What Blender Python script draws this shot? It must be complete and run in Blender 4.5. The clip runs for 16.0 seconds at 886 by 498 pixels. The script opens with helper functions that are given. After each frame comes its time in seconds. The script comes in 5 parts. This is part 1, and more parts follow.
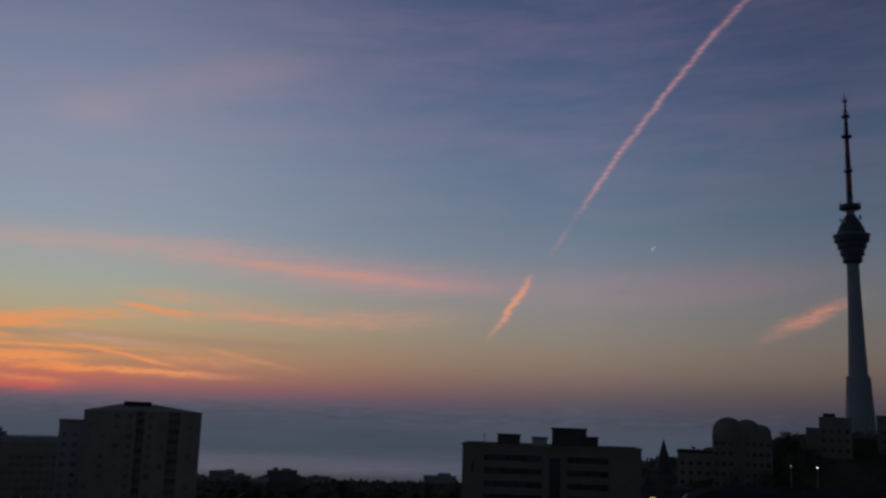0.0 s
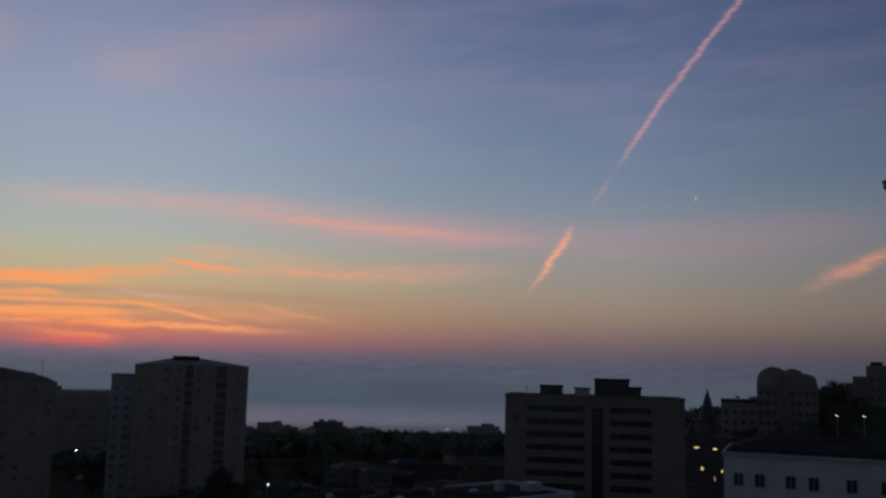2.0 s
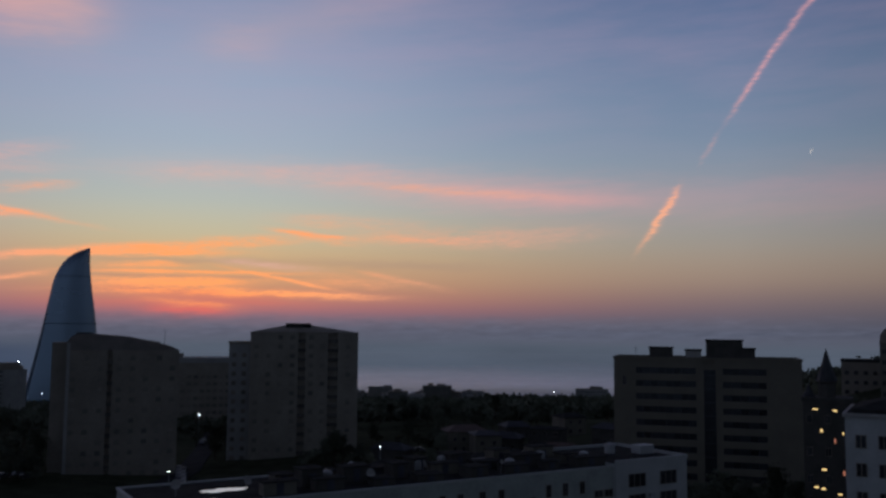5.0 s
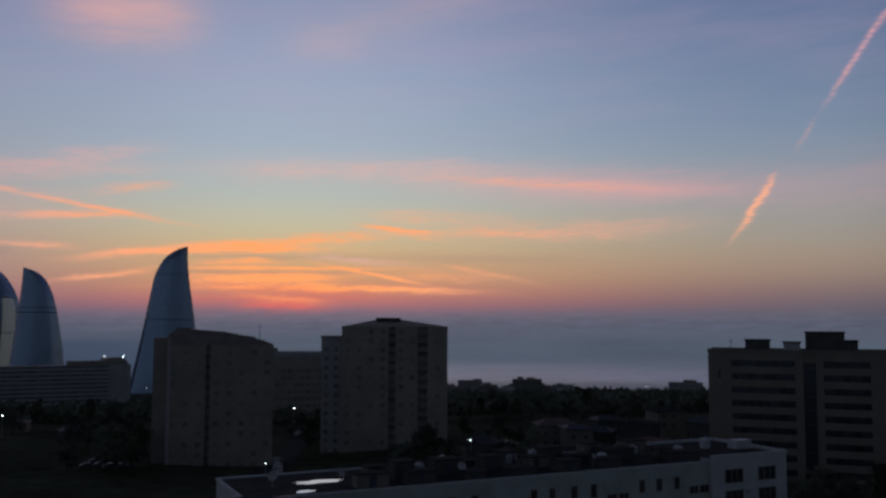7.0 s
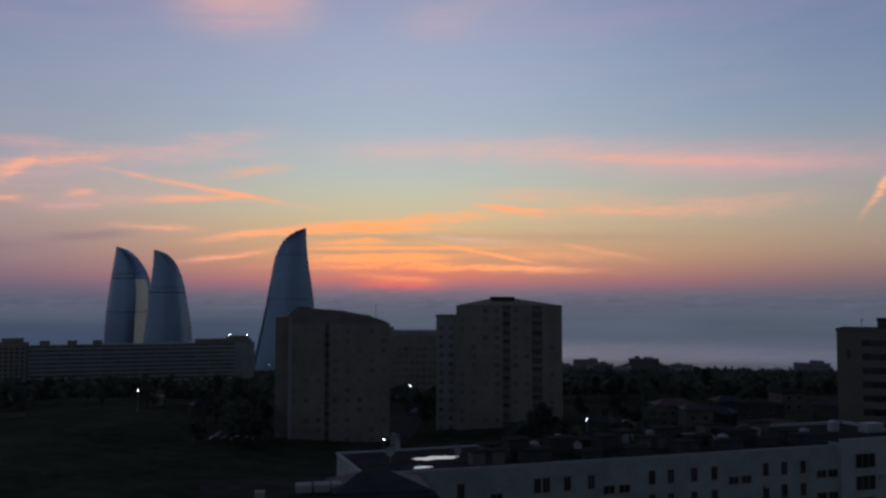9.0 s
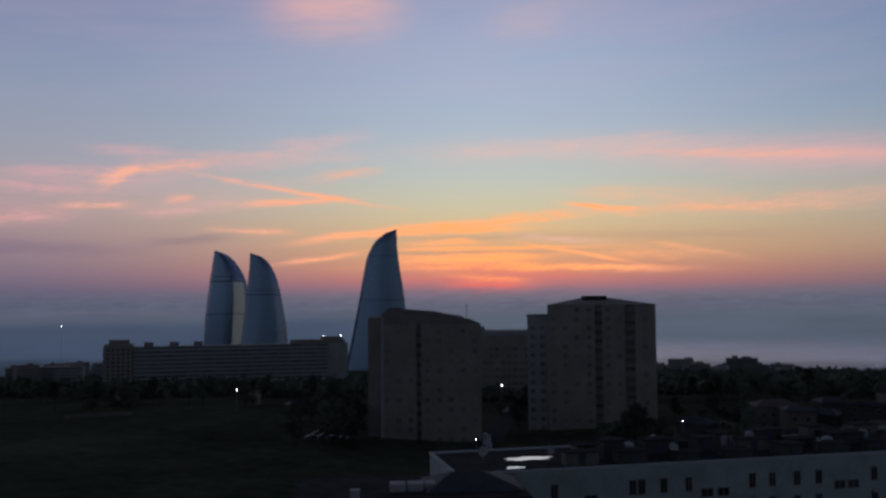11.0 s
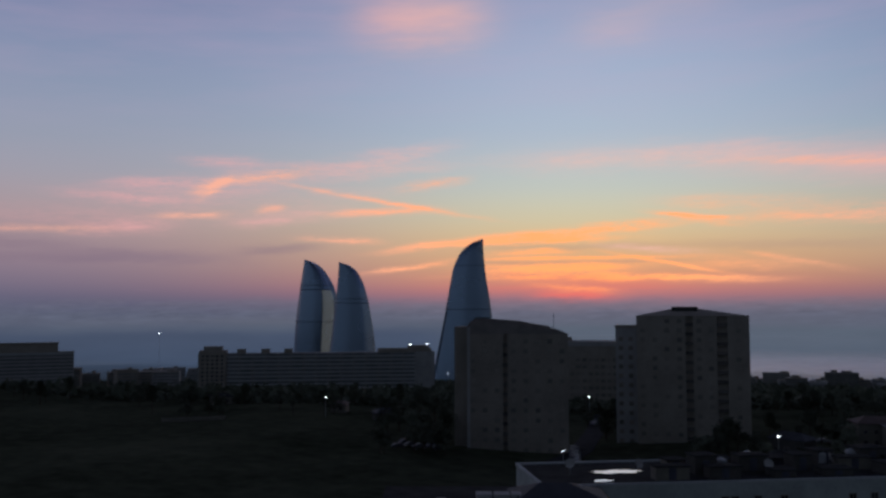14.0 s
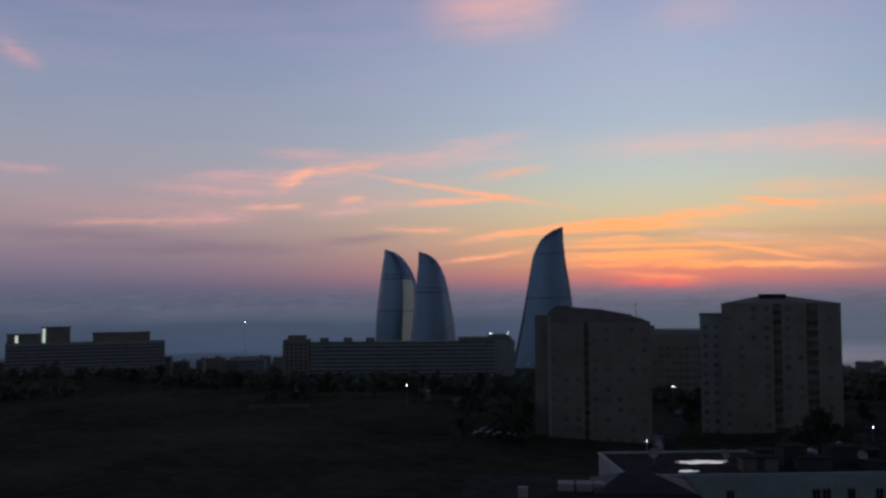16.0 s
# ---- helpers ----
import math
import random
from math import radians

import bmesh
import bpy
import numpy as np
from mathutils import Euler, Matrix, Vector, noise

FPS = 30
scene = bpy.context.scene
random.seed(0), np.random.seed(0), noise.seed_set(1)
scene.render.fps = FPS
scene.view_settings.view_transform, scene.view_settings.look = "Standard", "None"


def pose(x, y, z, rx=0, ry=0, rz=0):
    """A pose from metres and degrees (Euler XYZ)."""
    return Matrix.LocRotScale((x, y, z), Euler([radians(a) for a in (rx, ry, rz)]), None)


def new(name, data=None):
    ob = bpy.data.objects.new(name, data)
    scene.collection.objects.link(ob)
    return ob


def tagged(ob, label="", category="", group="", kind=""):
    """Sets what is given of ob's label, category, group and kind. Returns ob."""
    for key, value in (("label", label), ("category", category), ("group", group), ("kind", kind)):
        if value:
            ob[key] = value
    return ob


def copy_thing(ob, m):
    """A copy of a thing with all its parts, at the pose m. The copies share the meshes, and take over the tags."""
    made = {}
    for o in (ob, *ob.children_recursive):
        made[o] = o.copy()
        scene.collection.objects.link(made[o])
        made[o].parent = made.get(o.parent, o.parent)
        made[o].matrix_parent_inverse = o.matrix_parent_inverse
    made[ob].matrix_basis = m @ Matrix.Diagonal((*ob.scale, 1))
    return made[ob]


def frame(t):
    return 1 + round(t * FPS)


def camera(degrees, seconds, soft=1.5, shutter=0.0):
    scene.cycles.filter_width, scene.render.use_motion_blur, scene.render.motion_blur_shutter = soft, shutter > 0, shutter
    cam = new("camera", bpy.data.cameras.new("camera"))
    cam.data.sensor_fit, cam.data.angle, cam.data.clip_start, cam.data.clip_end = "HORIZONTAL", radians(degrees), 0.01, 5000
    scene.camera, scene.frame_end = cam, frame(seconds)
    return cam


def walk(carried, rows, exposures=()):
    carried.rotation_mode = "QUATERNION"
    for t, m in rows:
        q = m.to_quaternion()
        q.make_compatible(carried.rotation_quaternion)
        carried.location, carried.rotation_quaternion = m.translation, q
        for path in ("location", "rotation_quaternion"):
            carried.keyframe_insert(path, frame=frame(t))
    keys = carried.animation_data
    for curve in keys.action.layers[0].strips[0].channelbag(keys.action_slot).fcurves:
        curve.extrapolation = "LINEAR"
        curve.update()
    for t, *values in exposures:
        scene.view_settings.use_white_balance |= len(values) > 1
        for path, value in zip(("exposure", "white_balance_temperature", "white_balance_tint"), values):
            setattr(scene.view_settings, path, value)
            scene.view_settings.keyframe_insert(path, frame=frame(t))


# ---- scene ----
# Dusk over a hillside city by the sea, filmed from a high floor by a camera that turns on the spot.
EYE = Vector((0, 0, 40))
cam = camera(52.2, 16.0, soft=2.7)
TURN = [  # seconds, degrees to the left, upwards, lean
    (0, -0.04, 10.27, 1.89), (0.5, 0.20, 9.50, 1.55), (1, 0.55, 8.85, 1.67), (1.5, 1.31, 7.99, 1.48),
    (2, 2.47, 7.22, 1.42), (2.5, 3.70, 6.45, 1.38), (3, 5.19, 5.79, 1.22), (3.5, 6.00, 5.46, 1.00),
    (4, 6.84, 5.08, 0.82), (6.5, 13.11, 4.62, 0.23), (7, 14.60, 4.43, 0.14), (7.5, 16.28, 4.21, 0.06),
    (8, 18.44, 3.83, 0.06), (8.5, 20.06, 3.52, 0.10), (9, 21.78, 3.09, 0.00), (11.5, 28.62, 3.12, -0.46),
    (12, 29.68, 2.94, -0.36), (12.5, 30.47, 2.77, -0.48), (13, 31.18, 3.02, -0.42), (13.5, 31.87, 3.38, -0.13),
    (14, 32.95, 3.75, -0.09), (14.5, 34.62, 3.60, -0.34), (15, 35.77, 3.44, -0.64), (15.5, 36.73, 3.17, -0.41),
    (16, 37.98, 3.06, -0.37)]
walk(cam, [(t, Matrix.Translation(EYE) @ pose(0, 0, 0, 0, 0, a) @ pose(0, 0, 0, 90 + p) @ pose(0, 0, 0, 0, 0, r))
           for t, a, p, r in TURN],
     exposures=[(0, -0.55), (1, -0.42), (2, -0.29), (3.5, -0.15), (6.5, -0.1), (7.5, -0.08), (9, 0.0), (12.5, 0.09), (16, 0.1)])


# ---- sky and sun ----
def lin(r, g, b):
    """Linear colour of a display colour in 0 to 255."""
    def one(v):
        v /= 255
        return v / 12.92 if v <= 0.04045 else ((v + 0.055) / 1.055) ** 2.4
    return (one(r), one(g), one(b), 1.0)


SUN_AZ = 24.0  # the sun has gone down there, degrees to the left of straight ahead
world = bpy.data.worlds.new("dusk")
scene.world = world
world.use_nodes = True
WT = world.node_tree
WT.nodes.clear()


def wire(tree, sock, value):
    if hasattr(value, "is_output"):
        tree.links.new(value, sock)
    elif value is not None:
        sock.default_value = value


def mth(tree, op, a, b=None, c=None, clamp=False):
    n = tree.nodes.new("ShaderNodeMath")
    n.operation, n.use_clamp = op, clamp
    for s, v in zip(n.inputs, (a, b, c)):
        wire(tree, s, v)
    return n.outputs[0]


def mixc(tree, fac, a, b, blend="MIX"):
    n = tree.nodes.new("ShaderNodeMix")
    n.data_type, n.blend_type = "RGBA", blend
    wire(tree, n.inputs[0], fac)
    wire(tree, n.inputs[6], a)
    wire(tree, n.inputs[7], b)
    return n.outputs[2]


def ramp(tree, fac, stops, kind="LINEAR"):
    n = tree.nodes.new("ShaderNodeValToRGB")
    n.color_ramp.interpolation = kind
    e = n.color_ramp.elements
    while len(e) < len(stops):
        e.new(0.5)
    for el, (p, col) in zip(e, stops):
        el.position, el.color = p, col
    wire(tree, n.inputs[0], fac)
    return n.outputs[0]


coord = WT.nodes.new("ShaderNodeTexCoord").outputs["Generated"]
sep = WT.nodes.new("ShaderNodeSeparateXYZ")
WT.links.new(coord, sep.inputs[0])
EL = mth(WT, "MULTIPLY", mth(WT, "ARCSINE", sep.outputs[2]), 180 / math.pi)
AZ = mth(WT, "MULTIPLY", mth(WT, "ARCTAN2", mth(WT, "MULTIPLY", sep.outputs[0], -1), sep.outputs[1]), 180 / math.pi)


def skyramp(*stops):
    """Colours by height in degrees over the horizon; the scale is finer near it."""
    pos = mth(WT, "POWER", mth(WT, "DIVIDE", mth(WT, "ADD", EL, 8.0), 98.0, clamp=True), 0.5)
    return ramp(WT, pos, [(math.sqrt((e + 8) / 98), lin(*c)) for e, c in stops], "B_SPLINE")


sunset = skyramp((-8, (70, 76, 92)), (-3, (96, 101, 119)), (-0.6, (106, 106, 122)), (0.3, (122, 110, 126)), (0.9, (172, 112, 120)),
                 (1.6, (202, 132, 114)), (2.5, (210, 154, 116)), (4.0, (212, 176, 132)), (5.5, (202, 190, 156)), (7.5, (186, 193, 184)),
                 (11, (163, 179, 198)), (18, (154, 164, 195)), (30, (84, 98, 136)), (50, (36, 44, 70)), (90, (24, 30, 50)))
leftsky = skyramp((-8, (44, 54, 72)), (-2, (56, 69, 94)), (0.2, (82, 88, 112)), (1.5, (108, 104, 127)), (3.2, (136, 119, 137)),
                  (5.5, (164, 141, 146)), (8, (152, 150, 164)), (12, (135, 148, 170)), (18, (120, 130, 166)), (30, (78, 90, 126)),
                  (50, (34, 42, 66)), (90, (22, 28, 46)))
rightsky = skyramp((-8, (50, 57, 74)), (-2, (70, 82, 102)), (0.0, (84, 91, 108)), (1.5, (112, 103, 112)), (3, (152, 133, 122)),
                   (5, (156, 148, 140)), (8, (138, 149, 160)), (12, (117, 139, 166)), (20, (88, 106, 148)), (30, (60, 74, 114)),
                   (50, (32, 40, 66)), (90, (22, 28, 46)))
off = mth(WT, "SUBTRACT", AZ, SUN_AZ)
near_sun = mth(WT, "POWER", math.e, mth(WT, "MULTIPLY", -1, mth(WT, "POWER", mth(WT, "MAXIMUM", mth(WT, "DIVIDE", off, 18.5), mth(WT, "DIVIDE", off, -21.0)), 2.0)))
to_left = mth(WT, "ADD", mth(WT, "DIVIDE", off, 30.0), 0.5, clamp=True)
sky = mixc(WT, near_sun, mixc(WT, to_left, rightsky, leftsky), sunset)

# drifting grain for the clouds, drawn out along the horizon
flat = WT.nodes.new("ShaderNodeCombineXYZ")
wire(WT, flat.inputs[0], mth(WT, "MULTIPLY", AZ, 0.13))
wire(WT, flat.inputs[1], mth(WT, "ADD", mth(WT, "MULTIPLY", EL, 0.75), mth(WT, "MULTIPLY", AZ, 0.03)))


def skynoise(scale, detail=5.0, rough=0.6, shift=0.0):
    n = WT.nodes.new("ShaderNodeTexNoise")
    n.noise_dimensions = "3D"
    add = WT.nodes.new("ShaderNodeVectorMath")
    WT.links.new(flat.outputs[0], add.inputs[0])
    add.inputs[1].default_value = (shift, shift * 1.7, shift)
    WT.links.new(add.outputs[0], n.inputs["Vector"])
    n.inputs["Scale"].default_value, n.inputs["Detail"].default_value, n.inputs["Roughness"].default_value = scale, detail, rough
    return n.outputs["Fac"]


FIBRE = skynoise(17.0, 5.0, 0.62, 52.0)
GRAIN, WISP, WARP = skynoise(1.6), skynoise(6.5, 6.0, 0.6, 3.0), skynoise(3.0, 4.0, 0.55, 9.0)
MIXED = mth(WT, "ADD", mth(WT, "MULTIPLY", GRAIN, 0.38), mth(WT, "MULTIPLY", WISP, 0.36))
MIXED = mth(WT, "MULTIPLY_ADD", FIBRE, 0.26, MIXED)
BODY = mth(WT, "MULTIPLY", mth(WT, "SUBTRACT", MIXED, 0.33), 3.4, clamp=True)
VEIL = {"o": [], "p": [], "m": [], "r": [], "q": [], "c": []}


def streak(kind, a0, e0, a1, e1, wide, strength=1.0):
    """A wisp of cloud from one place in the sky to another (degrees), soft across and at its ends."""
    mid, half = (a0 + a1) / 2, abs(a0 - a1) / 2
    slope = (e1 - e0) / (a1 - a0)
    da = mth(WT, "SUBTRACT", AZ, mid)
    line = mth(WT, "MULTIPLY_ADD", da, slope, (e0 + e1) / 2)
    u = mth(WT, "DIVIDE", da, half * 1.25)
    bent = mth(WT, "MULTIPLY_ADD", WARP, min(1.1, wide * 2.6), EL)
    v = mth(WT, "DIVIDE", mth(WT, "SUBTRACT", mth(WT, "SUBTRACT", bent, min(1.1, wide * 2.6) * 0.5), line), wide)
    q = mth(WT, "ADD", mth(WT, "POWER", mth(WT, "ABSOLUTE", u), 3.0), mth(WT, "MULTIPLY", v, v))
    VEIL[kind].append(mth(WT, "MULTIPLY", mth(WT, "POWER", math.e, mth(WT, "MULTIPLY", q, -1)), strength))


streak('o', 28.9, 2.56, 21.4, 2.65, 0.24, 1)
streak('o', 29.5, 3.1, 19.7, 3.16, 0.1, 1)
streak('o', 29.2, 1.93, 16.3, 1.8, 0.18, 1)
streak('o', 26.8, 1.38, 22.7, 1.09, 0.225, 0.6)
streak('o', 21.5, 3.27, 16.5, 2.31, 0.11, 1)
streak('o', 35.6, 3.71, 28.8, 4.58, 0.22, 1)
streak('o', 28.8, 4.4, 20, 5.07, 0.255, 0.9)
streak('o', 19.3, 5.8, 15.3, 5.15, 0.21, 0.42)
streak('o', 37.4, 2.29, 33.4, 2.76, 0.14, 1)
streak('o', 16.9, 2.75, 11.8, 2.55, 0.315, 0.4)
streak('o', 47.9, 6.97, 46.5, 7.84, 0.29, 0.75)
streak('o', 46.5, 7.91, 42.2, 8.44, 0.29, 0.75)
streak('o', 41.3, 7.45, 32.5, 6.03, 0.14, 0.75)
streak('o', 44.5, 6.09, 43.1, 6.31, 0.21, 0.75)
streak('o', 50.1, 5.61, 47, 5.79, 0.21, 0.75)
streak('o', 35.2, 7.63, 32, 8.07, 0.29, 0.45)
streak('o', 39.5, 5.95, 34.5, 6.2, 0.21, 1)
streak('o', 41.3, 4.35, 37.7, 4.23, 0.18, 0.75)
streak('o', 18.4, 6.5, 11.7, 6.3, 0.43, 0.3)
streak('p', 48.7, 9.05, 44.9, 9.05, 0.29, 1)
streak('p', 54.5, 4.77, 50.5, 4.97, 0.36, 1)
streak('p', 55.5, 6.87, 49.8, 6.52, 0.29, 1)
streak('p', 64.2, 7.67, 61.5, 7.56, 0.21, 1)
streak('p', 40.2, 8.73, 33.5, 10.01, 0.5, 1)
streak('q', 37.6, 17.79, 31.1, 17.9, 1.57, 1.7)
streak('o', 48.4, 7.2, 46.6, 7.75, 0.3, 0.7)
streak('p', 51.5, 7.0, 43.5, 7.7, 0.55, 0.7)
streak('p', 40.5, 8.2, 33.5, 8.9, 0.4, 0.7)
streak('p', 45.5, 5.75, 39.0, 6.15, 0.4, 0.8)
streak('p', 26, 9.16, 11.6, 9.27, 0.6, 0.6)
streak('p', 64.3, 14.4, 62.5, 13.72, 0.57, 1)
streak('p', 53.2, 7.48, 47.3, 7.86, 0.36, 1)
streak('q', 23.8, 17.2, 20.1, 17.14, 0.99, 0.3)
streak('p', 45.9, 5.23, 41.7, 5.53, 0.25, 1)
streak('p', 28.2, 9.22, 11.8, 9.54, 0.57, 0.3)
streak('q', 11.5, 8.5, -2.6, 7.66, 0.99, 0.6)
streak('p', 22.5, 3.85, 17.5, 3.48, 0.21, 1)
streak('o', 23.2, 5.21, 20.3, 5.35, 0.21, 0.5)
streak('o', 11.1, 5.61, 0.5, 5.84, 0.57, 0.35)
streak('q', 26.1, 9.31, 14.4, 9.44, 0.869, 0.4)
streak('q', 14, 8.66, -2.1, 8.14, 1.1, 0.75)
streak('q', -5.7, 7.76, -23, 8.3, 1.43, 0.6)
streak('q', 23, 17.25, 10, 21.16, 1.42, 0.3)
streak('o', -20.6, 5.45, -24.3, 6.96, 0.43, 1)
streak('o', 13.5, 5.46, 4.3, 5.18, 0.3, 0.4)
streak('p', 12.0, 8.7, -0.6, 7.95, 0.36, 0.9)
streak('o', 12.5, 8.75, 3.0, 8.2, 0.2, 0.4)
streak('o', 19.0, 5.8, 15.0, 5.4, 0.13, 0.6)
streak('r', 29.0, 2.0, 21.0, 1.7, 0.3, 0.4)
streak('m', 64.1, 3.95, 56.1, 3.79, 0.36, 1)
streak('m', 56.1, 3.31, 47.3, 3.1, 0.36, 1)
streak('m', 45.2, 3.53, 41.3, 3.81, 0.25, 1)
streak('m', 61.1, 2.97, 51.5, 2.91, 0.29, 1)
streak('r', 26.6, 0.8, 22.8, 0.8, 0.3, 1)
streak('r', 30, 1.3, 19, 1.3, 0.3, 0.4)
streak('o', 31, 4.15, 23, 4.35, 0.2, 0.8)
streak('o', 29.5, 3.45, 25.5, 3.55, 0.18, 0.7)
streak('o', 30, 2.3, 24, 2.25, 0.27, 0.8)
streak('o', 24.5, 2.2, 14.5, 1.75, 0.18, 0.6)
streak('o', 13.8, 3.25, 9.6, 2.45, 0.16, 0.4)
streak('o', 60, 4.6, 54, 4.75, 0.2, 0.375)
streak('p', 46, 8.6, 40.5, 8.9, 0.35, 0.7)
streak('p', 52, 6.1, 44, 6.9, 0.5, 0.45)
streak('p', 60, 5.6, 50, 5.3, 0.6, 0.4)
streak('p', 43, 6.9, 36, 7.3, 0.5, 0.4)
streak('m', 18, 3.9, 8, 3.7, 0.3, 0.35)
streak('m', 30, 3.85, 20, 3.85, 0.22, 0.5)
streak('m', 28, 2.1, 17, 2, 0.1, 0.8)
streak('m', 30, 2.85, 20, 2.9, 0.07, 0.7)
streak('m', 26.3, 0.75, 24.9, 0.72, 0.08, 0.9)
streak('m', 51.6, 1.15, 50.9, 1.15, 0.06, 0.9)
streak('c', -3.45, 5.25, -4.95, 7.35, 0.3, 1)
streak('c', -4.3, 6.45, -5.5, 8.15, 0.4, 1)
streak('c', -5.0, 7.4, -5.6, 8.3, 0.3, 0.5)
streak('c', -7.1, 10.3, -7.9, 11.45, 0.28, 0.3)
streak('c', -9.15, 13.35, -11.5, 16.65, 0.27, 0.85)
streak('c', -11.6, 16.75, -14.3, 20.0, 0.26, 0.85)
streak('c', -14.4, 20.1, -17.0, 22.9, 0.24, 0.8)
streak('c', -17.1, 23.0, -20.5, 26.0, 0.22, 0.7)

def veil(kind, gain, body):
    total = VEIL[kind][0]
    for one in VEIL[kind][1:]:
        total = mth(WT, "ADD", total, one)
    return mth(WT, "MULTIPLY", mth(WT, "MULTIPLY", total, body), gain, clamp=True)


orange = mixc(WT, mth(WT, "POWER", near_sun, 2.0), lin(238, 172, 152), mixc(WT, 1.0, lin(255, 170, 106), (1.15, 1.02, 1.0, 1), "MULTIPLY"))
pink = mixc(WT, near_sun, lin(220, 160, 164), lin(236, 182, 168))
# thin high haze with a lilac cast
lilac = mth(WT, "MULTIPLY", mth(WT, "MULTIPLY", mth(WT, "SUBTRACT", skynoise(0.8, 5.0, 0.6, 14.0), 0.38), 2.2, clamp=True),
            mth(WT, "DIVIDE", mth(WT, "SUBTRACT", EL, 8.0), 8.0, clamp=True))
sky = mixc(WT, mth(WT, "MULTIPLY", lilac, 0.22), sky, lin(190, 160, 186))
sky = mixc(WT, veil("m", 0.42, 1.0), sky, lin(122, 106, 126))
sky = mixc(WT, veil("q", 0.4, mth(WT, "MULTIPLY", skynoise(0.9, 4.0, 0.55, 30.0), 1.9, clamp=True)), sky, mixc(WT, near_sun, lin(220, 160, 168), lin(234, 180, 166)))
sky = mixc(WT, veil("p", 0.62, BODY), sky, pink)
sky = mixc(WT, veil("o", 1.6, BODY), sky, orange)
# the vapour trails, lit by the sun from below
vapour = mixc(WT, mth(WT, "DIVIDE", mth(WT, "SUBTRACT", EL, 6.0), 9.0, clamp=True), lin(250, 178, 142), lin(224, 166, 174))
lumpy = mth(WT, "MULTIPLY", mth(WT, "SUBTRACT", skynoise(9.0, 4.0, 0.6, 40.0), 0.2), 2.4, clamp=True)
sky = mixc(WT, veil("c", 0.95, lumpy), sky, vapour)
sky = mixc(WT, veil("r", 0.6, 1.0), sky, lin(252, 112, 96))
# the low fog bank over the sea has a ragged top
fogtop = mth(WT, "ADD", EL, mth(WT, "MULTIPLY", mth(WT, "SUBTRACT", skynoise(3.2, 6.0, 0.62, 5.0), 0.5), 2.2))
fog = mth(WT, "SUBTRACT", 1.0, mth(WT, "DIVIDE", mth(WT, "ADD", fogtop, 0.4), 1.1, clamp=True), clamp=True)
fog_low = ramp(WT, mth(WT, "DIVIDE", mth(WT, "ADD", EL, 3.5), 4.5, clamp=True),
               [(0.0, lin(98, 102, 118)), (0.35, lin(76, 86, 106)), (0.7, lin(88, 94, 112)), (1.0, lin(112, 108, 124))])
lumps = mth(WT, "MULTIPLY_ADD", skynoise(5.0, 6.0, 0.62, 21.0), 1.2, 0.42)
fog_low = mixc(WT, 1.0, fog_low, lumps, "MULTIPLY")
sky = mixc(WT, mth(WT, "MULTIPLY", fog, 0.75), sky, fog_low)
# the twilight sky beyond the view is dim, as the air is away from the sunset
nishita = WT.nodes.new("ShaderNodeTexSky")
nishita.sky_type, nishita.sun_disc = "NISHITA", False
nishita.sun_elevation, nishita.sun_rotation = radians(-3.0), radians(-SUN_AZ)
away = mth(WT, "SUBTRACT", 1.0, mth(WT, "MULTIPLY", mth(WT, "DIVIDE", mth(WT, "SUBTRACT", mth(WT, "ABSOLUTE", off), 52.0), 70.0, clamp=True), 0.1))
right_dim = mth(WT, "SUBTRACT", 1.0, mth(WT, "MULTIPLY", mth(WT, "DIVIDE", mth(WT, "SUBTRACT", -33.0, off), 16.0, clamp=True), 0.3))
away = mth(WT, "MULTIPLY", away, right_dim)
behind = mth(WT, "DIVIDE", mth(WT, "SUBTRACT", mth(WT, "ABSOLUTE", off), 58.0), 40.0, clamp=True)
dusk = ramp(WT, mth(WT, "DIVIDE", mth(WT, "ADD", EL, 8.0), 98.0, clamp=True),
            [(0.0, lin(40, 50, 62)), (0.1, lin(98, 112, 132)), (0.25, lin(98, 112, 136)), (0.6, lin(46, 56, 78)), (1.0, lin(24, 30, 46))])
sky = mixc(WT, behind, sky, dusk)
back = WT.nodes.new("ShaderNodeBackground")
wire(WT, back.inputs[0], mixc(WT, 1.0, sky, away, "MULTIPLY"))
back.inputs[1].default_value = 1.0
air = WT.nodes.new("ShaderNodeBackground")
wire(WT, air.inputs[0], nishita.outputs[0])
air.inputs[1].default_value = 0.05
both = WT.nodes.new("ShaderNodeAddShader")
WT.links.new(back.outputs[0], both.inputs[0])
WT.links.new(air.outputs[0], both.inputs[1])
WT.links.new(both.outputs[0], WT.nodes.new("ShaderNodeOutputWorld").inputs[0])
# the sun itself has set: only the sky lights the place, and the lamps further down


